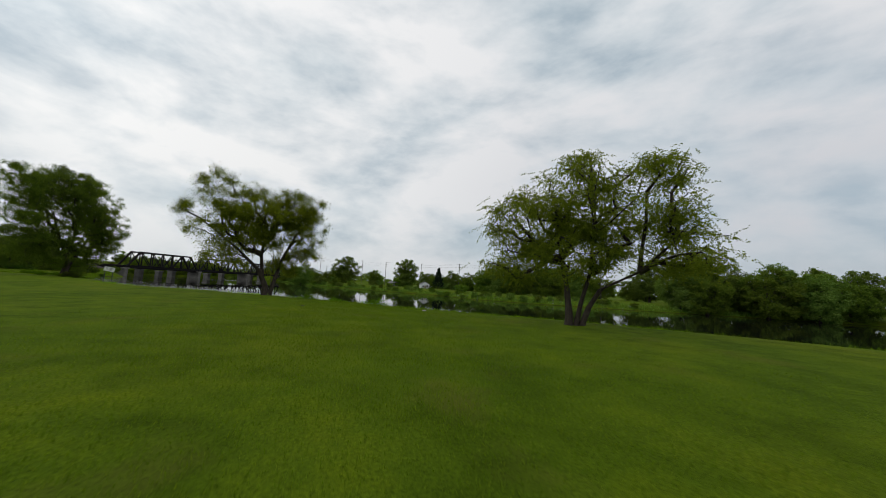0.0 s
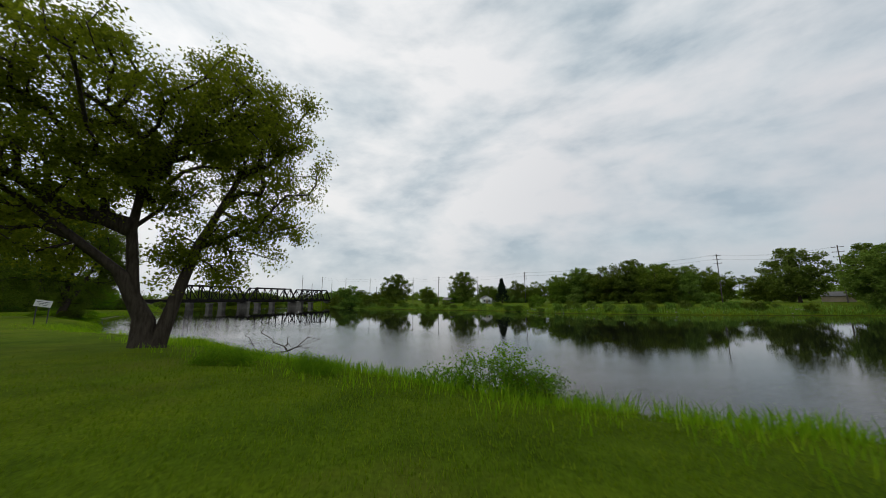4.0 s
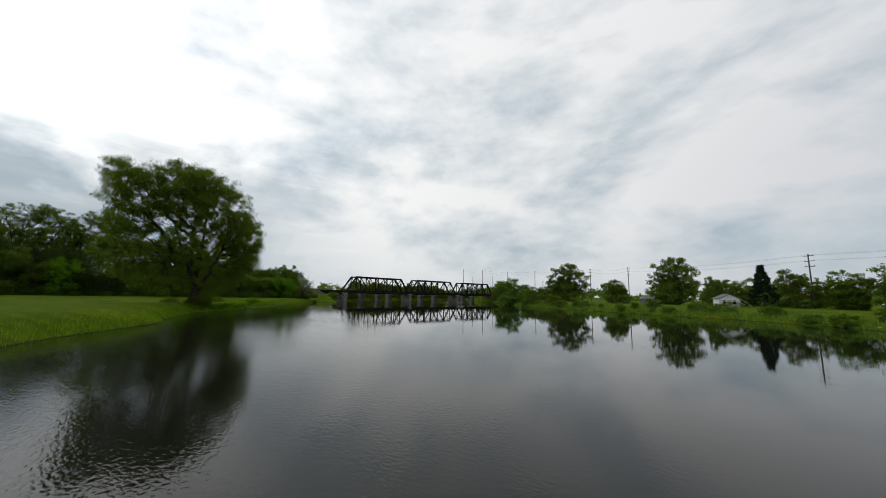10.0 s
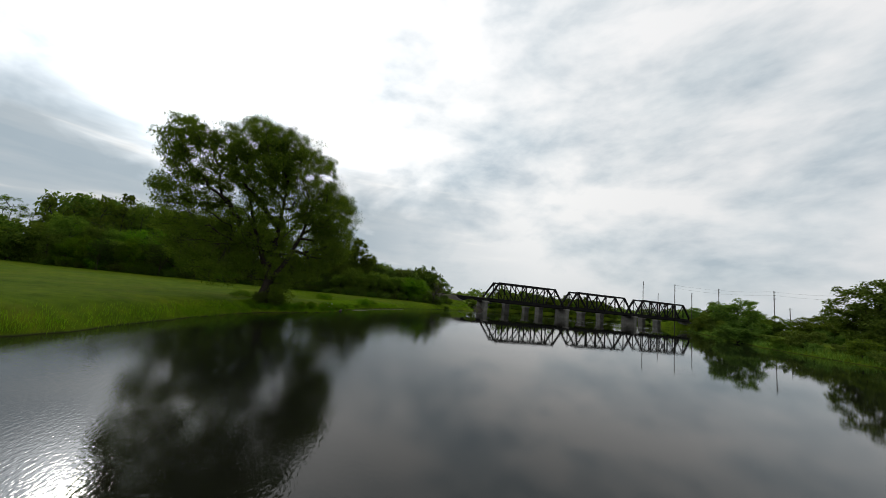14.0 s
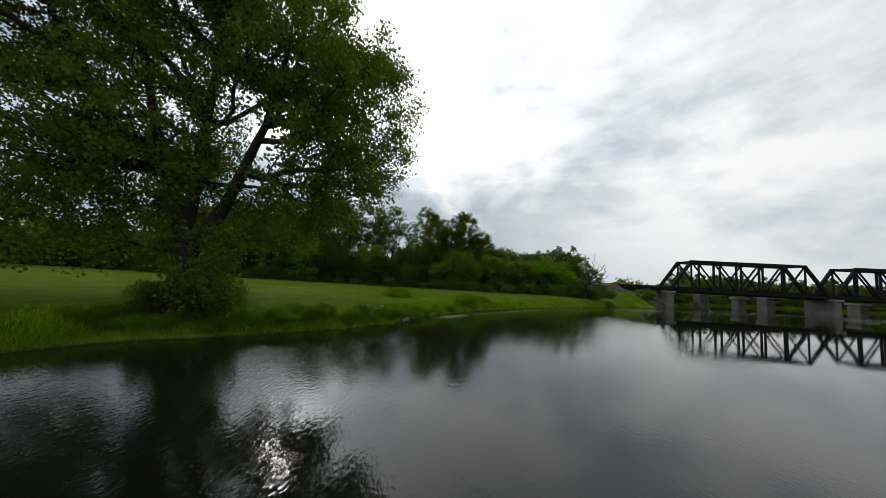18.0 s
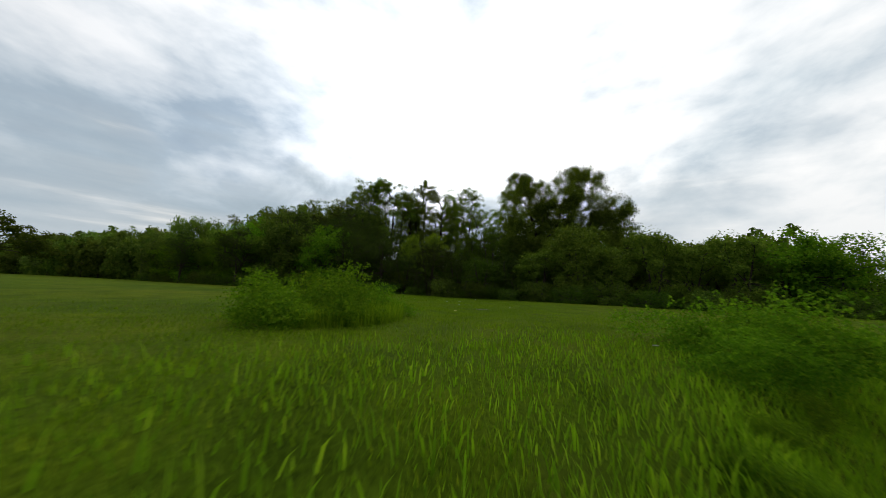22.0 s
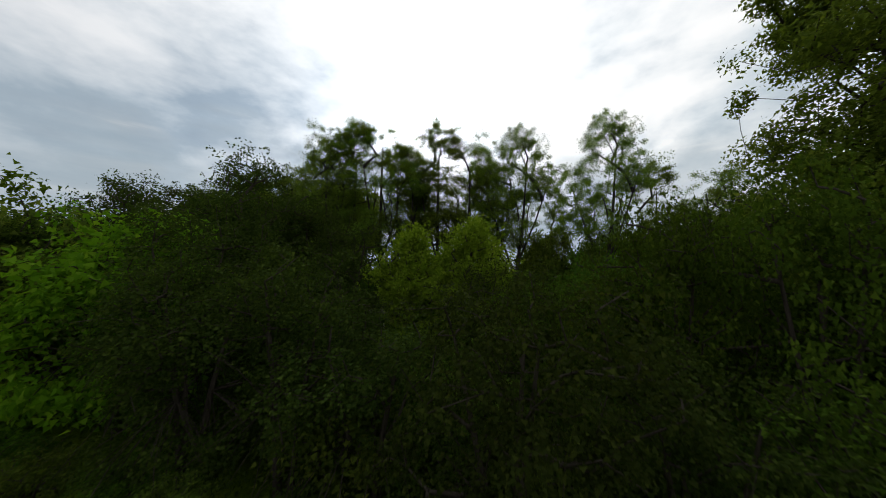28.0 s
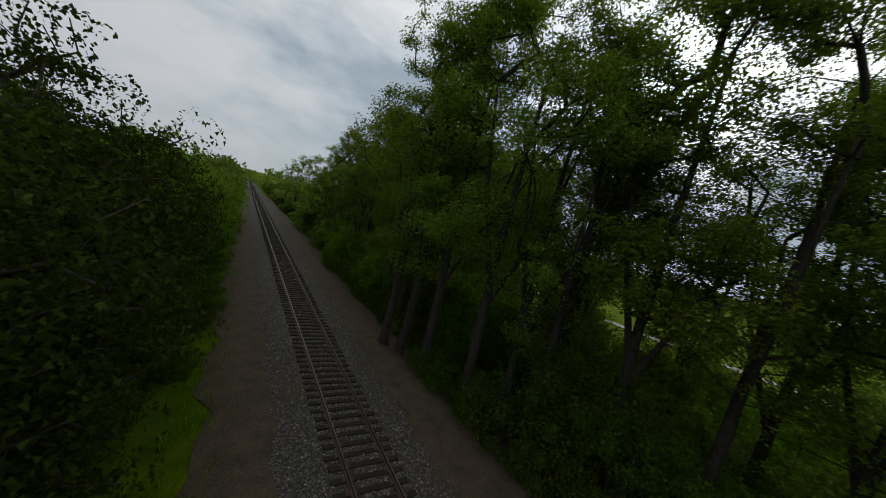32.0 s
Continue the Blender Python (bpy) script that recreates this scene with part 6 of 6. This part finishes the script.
dead_branch("dead_tree", "leafless grey dead tree at the end of the hedge", -137.0, 134.9, height(-137.0, 134.9) - 0.2, [(0.67 * a + 0.74 * b, 0.74 * a - 0.67 * b, c) for a, b, c in ((0.9, 0.0, 6.4), (1.4, 0.5, 7.5), (2.6, -0.5, 6.9), (3.6, 0.6, 6.0), (4.2, -0.3, 5.1), (3.0, 1.0, 4.3), (-1.4, 0.3, 6.4), (-0.6, -0.6, 6.8), (2.0, -1.0, 7.6), (0.9, 1.0, 7.2), (-2.0, 0.0, 5.0), (3.9, 0.9, 6.5), (1.2, -0.8, 6.0), (2.4, 0.2, 5.4))], 9, 0.15, twig=0.024, more=8)
dead_branch("dead_shrub", "leafless pale dead shrub beside the railway", -158.0, 98.2, height(-158, 98.2) - 0.1, [(0.4, 0.2, 3.8), (-0.6, 0.8, 3.4), (0.9, 0.9, 3.2), (-0.3, -0.8, 3.5), (0.8, -0.5, 3.0)], 10, 0.06)
for x, y, s in [(-92.0, 89.9, 0.55), (-94.0, 90.2, 0.5), (-91.6, 88.0, 0.5)]:
    plant(NEAR_SHRUBS, 0, x, y, spot.uniform(0, 360), s * 0.9, s, label="dark leafy bush at the foot of the cottonwood")
post = link_mesh("white_post", tubes("white_post", [(0, 0, -0.2)], [(0.1, 0, 1.5)], [0.05], [0.05], 8), PAPER)
post.matrix_basis = pose(-161.0, 84.5, height(-161.0, 84.5))
tagged(post, "short white marker post beside the railway", "post")

# weed clumps on the second lawn and on the banks
weeds = tree("weed_clump", "tall rank weeds growing in a clump on the lawn", "weeds",
    [[(0.1 * k, 0.05 * k, -0.1, 0.008), (0.25 * k, 0.1 * k, 0.6, 0.006), (0.3 * k, 0.12 * k, 0.9, 0.003)] for k in (-2, 0, 2)],
    [(0, 0, 0.45, 1.0, 0.8, 0.5), (0.9, 0.3, 0.35, 0.8, 0.7, 0.4), (-0.9, -0.2, 0.4, 0.8, 0.7, 0.4), (0.5, 0.3, 0.8, 0.35, 0.35, 0.4)],
    150, 0.24, 7, 8, 0.055, LEAF_WEED, LEAF_WEED, 101, -0.35, "weed clumps", tip=0.0016, reach=1.2, feather=True)
stand(weeds, -113.7, 99.2, 30, 1.05, sink=0.05)
herb = random.Random(77)
for x, y, t, s in [(-114.8, 99.5, 120, 0.8), (-112.2, 98.8, 210, 0.9), (-114.8, 98.4, 310, 0.9), (-113.4, 107.0, 45, 1.1), (-114.6, 108.2, 165, 1.0), (-112.4, 106.5, 280, 0.7), (-116.2, 109.6, 20, 0.8), (-11.7, 43.0, 10, 0.9), (-10.9, 43.6, 200, 0.7), (-13.0, 46.0, 300, 0.6), (-9.6, 44.2, 40, 0.6), (-6.4, 43.4, 170, 0.5), (-2.0, 42.8, 250, 0.5), (4.0, 43.0, 20, 0.6), (11.0, 43.0, 120, 0.7), (17.0, 42.0, 220, 0.8), (26.0, 40.5, 320, 0.9), (-93.6, 90.6, 0, 1.0), (-92.6, 88.2, 90, 0.9), (-96.0, 89.6, 180, 0.9), (-94.9, 85.8, 270, 0.9), (-19.5, 50.2, 30, 0.7), (-25, 54.0, 80, 0.7), (-15.4, 42.4, 140, 0.45), (-18.1, 43.0, 190, 0.5), (-16.5, 48.6, 250, 0.7), (-12.2, 46.6, 200, 0.5)] + [(float(np.interp(f, [0, 0.25, 0.5, 0.75, 1], [-96.2, -100.6, -106.5, -112.0, -121.5])) + herb.uniform(-0.3, 0.1), float(np.interp(f, [0, 0.25, 0.5, 0.75, 1], [96.4, 99.9, 103.0, 107.0, 116.6])) - herb.uniform(0.0, 0.7), herb.uniform(0, 360), herb.uniform(0.28, 0.5)) for f in np.linspace(0, 1, 30)] + [(float(np.interp(f, [0, 0.2, 0.45, 0.75, 1], [-89.6, -92.2, -95.6, -99.2, -103.6])) + herb.uniform(-0.5, 0.3), float(np.interp(f, [0, 0.2, 0.45, 0.75, 1], [87.6, 91.4, 95.9, 99.3, 101.0])) - herb.uniform(0.1, 1.9) ** 1.3 * 0.7, herb.uniform(0, 360), herb.uniform(0.28, 0.52)) for f in np.linspace(0, 1, 74)]:
    again(weeds, x, y, t, s, label="leafy green weed clump at the river bank" if y < 99 or y > 104 else "")


def flowers(x, y, seed):
    """A clump of small white flower heads on thin stalks."""
    rng = random.Random(seed)
    thing = base("wildflowers", x, y, height(x, y), "small white wildflowers in the bank grass", "flowers", "wildflowers of the bank")
    a, b, heads = [], [], bmesh.new()
    for k in range(9):
        foot = Vector((rng.uniform(-0.4, 0.4), rng.uniform(-0.3, 0.3), -0.02))
        top = foot + Vector((rng.uniform(-0.1, 0.1), rng.uniform(-0.1, 0.1), rng.uniform(0.4, 0.62)))
        a.append(foot)
        b.append(top)
        for j in range(5):
            c = top + Vector((rng.uniform(-0.05, 0.05), rng.uniform(-0.05, 0.05), rng.uniform(-0.01, 0.02)))
            bmesh.ops.create_icosphere(heads, subdivisions=1, radius=0.010, matrix=Matrix.Translation(c))
    link_mesh("stalks", tubes("stalks", a, b, [0.005] * len(a), [0.003] * len(a), 4), LEAF_WEED, thing)
    part("flower_heads", heads, PAPER, thing)


for k, (x, y) in enumerate([(-98.0, 97.9), (-98.6, 98.2), (-99.3, 98.5), (-98.4, 97.4)]):
    flowers(x, y, 300 + k)


# ---- grass ----
def blades(name, label, seed, x, y, low, high, wide, mat, sink=0.01, short=False):
    """Single leaves of grass, each one bent quad and a tip."""
    rng = np.random.default_rng(seed)
    n = len(x)
    z = ground_height(x, y) - sink
    a = rng.uniform(0, 2 * np.pi, n)
    tall = rng.uniform(low, np.maximum(high, low + 0.01), n) * rng.uniform(0.7, 1.0, n)
    lean = rng.uniform(0.15, 0.75, n) * tall
    face = a + rng.uniform(-0.6, 0.6, n)
    u = np.stack([np.cos(face), np.sin(face), 0 * a], 1) * (wide * rng.uniform(0.6, 1.2, n))[:, None]
    out = np.stack([-np.sin(a), np.cos(a), 0 * a], 1)
    root = np.stack([x, y, z], 1)
    mid = root + out * (lean * 0.4)[:, None] + np.array([0, 0, 1.0]) * (tall * 0.62)[:, None]
    tip = root + out * lean[:, None] + np.array([0, 0, 1.0]) * (tall * 0.95)[:, None]
    if short:
        mesh = faces_mesh(name, np.stack([root - u, root + u, tip], 1).reshape(-1, 3), np.arange(n * 3).reshape(-1, 3), 3)
        tagged(link_mesh(name, mesh, mat), label, "grass", kind="stuff")
        return
    verts = np.stack([root - u, root + u, mid + u * 0.8, mid - u * 0.8, tip], 1).reshape(-1, 3)
    k = (np.arange(n) * 5)[:, None]
    faces = np.concatenate([k + np.array([[0, 1, 2]]), k + np.array([[0, 2, 3]]), k + np.array([[3, 2, 4]])], 0)
    mesh = faces_mesh(name, verts, faces, 3)
    tagged(link_mesh(name, mesh, mat), label, "grass", kind="stuff")


def lawn_blades():
    rng = np.random.default_rng(31)
    n = 150000
    f = rng.uniform(0, 1, n)
    x = -5.7 - 7.5 * f + rng.normal(0, 4.5, n)
    y = 12.0 + 33.0 * f + rng.normal(0, 1.5, n)
    keep = shore_distance(x, y)[0] > 0.4
    blades("lawn_grass", "short mown green grass of the first lawn", 32, x[keep], y[keep], 0.035, 0.10, 0.008, LEAF_GRASS, short=True)
    f = rng.uniform(0, 1, n)
    x = -103.5 - 42.0 * f + rng.normal(0, 1.5, n)
    y = np.interp(f, [0, 0.3, 0.6, 1.0], [102.6, 101.5, 98.5, 95.5]) + rng.normal(0, 4.5, n)
    keep = shore_distance(x, y)[0] > 0.4
    blades("lawn_grass", "short mown green grass of the second lawn", 33, x[keep], y[keep], 0.035, 0.10, 0.008, LEAF_GRASS, short=True)


def bank_grass():
    rng = np.random.default_rng(41)
    xs, ys = [], []
    for (ax, ay), (bx, by) in zip(NEAR_SHORE[:-1], NEAR_SHORE[1:]):
        length = math.hypot(bx - ax, by - ay)
        if max(ax, bx) > 45 or min(ax, bx) < -150:
            continue
        near = -24 < (ax + bx) / 2 < 14 or -125 < (ax + bx) / 2 < -84
        first = (ax + bx) / 2 > -60
        n = int(length * ((1100 if first else 640) if near else 170))
        f = rng.uniform(0, 1, n)
        off = np.abs(rng.normal(0, 2.4 if first else 0.8, n)) * rng.choice([1, -0.12], n, p=[0.9, 0.1])
        nx, ny = (by - ay) / length, -(bx - ax) / length
        xs.append(ax + (bx - ax) * f - nx * off)
        ys.append(ay + (by - ay) * f - ny * off)
    x, y = np.concatenate(xs), np.concatenate(ys)
    s, _ = shore_distance(x, y)
    ok = (s > -0.35) & (s < 6.0)
    patchy = 0.5 + 0.5 * np.sin(x * 1.7 + np.sin(y * 2.1)) * np.sin(y * 1.1 + x * 0.3)
    ok &= rng.uniform(0, 1, len(x)) < 0.35 + 0.65 * patchy
    blades("bank_grass", "tall rank grass along the river bank", 42, x[ok], y[ok], 0.2, np.interp(s[ok], [0, 1.5, 5], [0.9, 0.7, 0.3]) * np.interp(x[ok], [-116, -112, -104, -100, -80, -40], [0.72, 0.4, 0.4, 0.42, 0.5, 1.0]), 0.010, LEAF_LUSH, 0.04)


def floating_reeds():
    rng = np.random.default_rng(51)
    n = 1100
    f = rng.uniform(0, 1, n)
    x = np.where(f < 0.7, -104.4 - 3.0 * f / 0.7, -108 - 12 * (f - 0.7) / 0.3) + rng.normal(0, 0.32, n)
    y = np.where(f < 0.7, 103.6 + 2.3 * f / 0.7, 106.4 + 12.2 * (f - 0.7) / 0.3) + rng.normal(0, 0.35, n)
    a = rng.normal(0.9, 0.6, n)
    long = rng.uniform(0.08, 0.35, n)
    way = np.stack([np.cos(a), np.sin(a), rng.normal(0.02, 0.03, n)], 1) * long[:, None]
    start = np.stack([x, y, rng.uniform(0.0, 0.02, n)], 1)
    mesh = tubes("floating_reeds", start, start + way, rng.uniform(0.005, 0.012, n), rng.uniform(0.003, 0.007, n), 4)
    tagged(link_mesh("floating_reeds", mesh, REED), "pale floating reed stems and scum along the bank", "reeds", kind="stuff")


def rank_grass():
    rng = np.random.default_rng(61)
    n = 4500
    a, r = rng.uniform(0, 2 * np.pi, n), np.sqrt(rng.uniform(0, 1, n))
    x, y = -113.9 + 1.9 * r * np.cos(a) + 0.4 * r * np.sin(a), 99.4 + 1.2 * r * np.sin(a) - 0.3 * r * np.cos(a)
    blades("weed_grass", "rank bright green grass growing through the weed clump", 62, x, y, 0.2, 0.6, 0.009, LEAF_LUSH, 0.03)
    n = 15000
    x, y = rng.uniform(-114, -102, n), rng.uniform(99.5, 108, n)
    d = shore_distance(x, y)[0]
    ok = (d > 0.2) & (rng.uniform(0, 1, n) < np.interp(d, [0.2, 3.5, 5], [1, 0.5, 0]))
    blades("bank_grass", "longer lush grass between the lawn and the bank", 64, x[ok], y[ok], 0.06, 0.2, 0.008, LEAF_LUSH, 0.01)
    f, n = rng.uniform(0, 1, 9000), 9000
    x = -150 + 250 * f
    y = np.interp(x, [p[0] for p in FAR_SHORE], [p[1] for p in FAR_SHORE]) + np.abs(rng.normal(0, 2.6, n)) + 0.2
    blades("far_bank_grass", "tall rank grass along the far river bank", 65, x, y, 0.5, 1.3, 0.06, LEAF_FAR, 0.03)
    n = 18000
    y = rng.uniform(20, 125, n)
    off = np.where(rng.uniform(0, 1, n) < 0.7, rng.normal(5.4, 0.75, n), rng.normal(-7.6, 0.7, n))
    ok = np.sin(y * 0.6 + 1) + np.sin(y * 1.7) > -0.6
    p = np.array([on_track(b, o) for b, o in zip(y[ok], off[ok])])
    blades("verge_grass", "patches of green grass and weeds along the ballast", 63, p[:, 0], p[:, 1], 0.12, 0.5, 0.012, LEAF_WEED, 0.02)


def lawn_tufts():
    """Longer tufts left by the mower along the second lawn and round the weed clump."""
    rng = np.random.default_rng(71)
    n = 100000
    f = rng.uniform(0, 1, n)
    x = -102.0 - 34.0 * f + rng.normal(0, 1.0, n)
    y = np.interp(f, [0, 0.3, 0.55, 1.0], [102.4, 102.2, 99.5, 94.5]) + rng.normal(0, 3.0, n)
    patch = np.sin(x * 2.3 + 1.4 * np.sin(y * 1.9)) * np.sin(y * 2.7 + np.sin(x * 1.3)) + 0.5 * np.sin(x * 0.8 - y * 1.1)
    ok = (shore_distance(x, y)[0] > 0.4) & (patch + rng.normal(0, 0.35, n) > 0.35)
    blades("lawn_tufts", "longer brighter tufts of grass in the second lawn", 72, x[ok], y[ok], 0.05, 0.11, 0.007, LEAF_LUSH, short=True)


lawn_blades()
lawn_tufts()
rank_grass()
floating_reeds()
bank_grass()
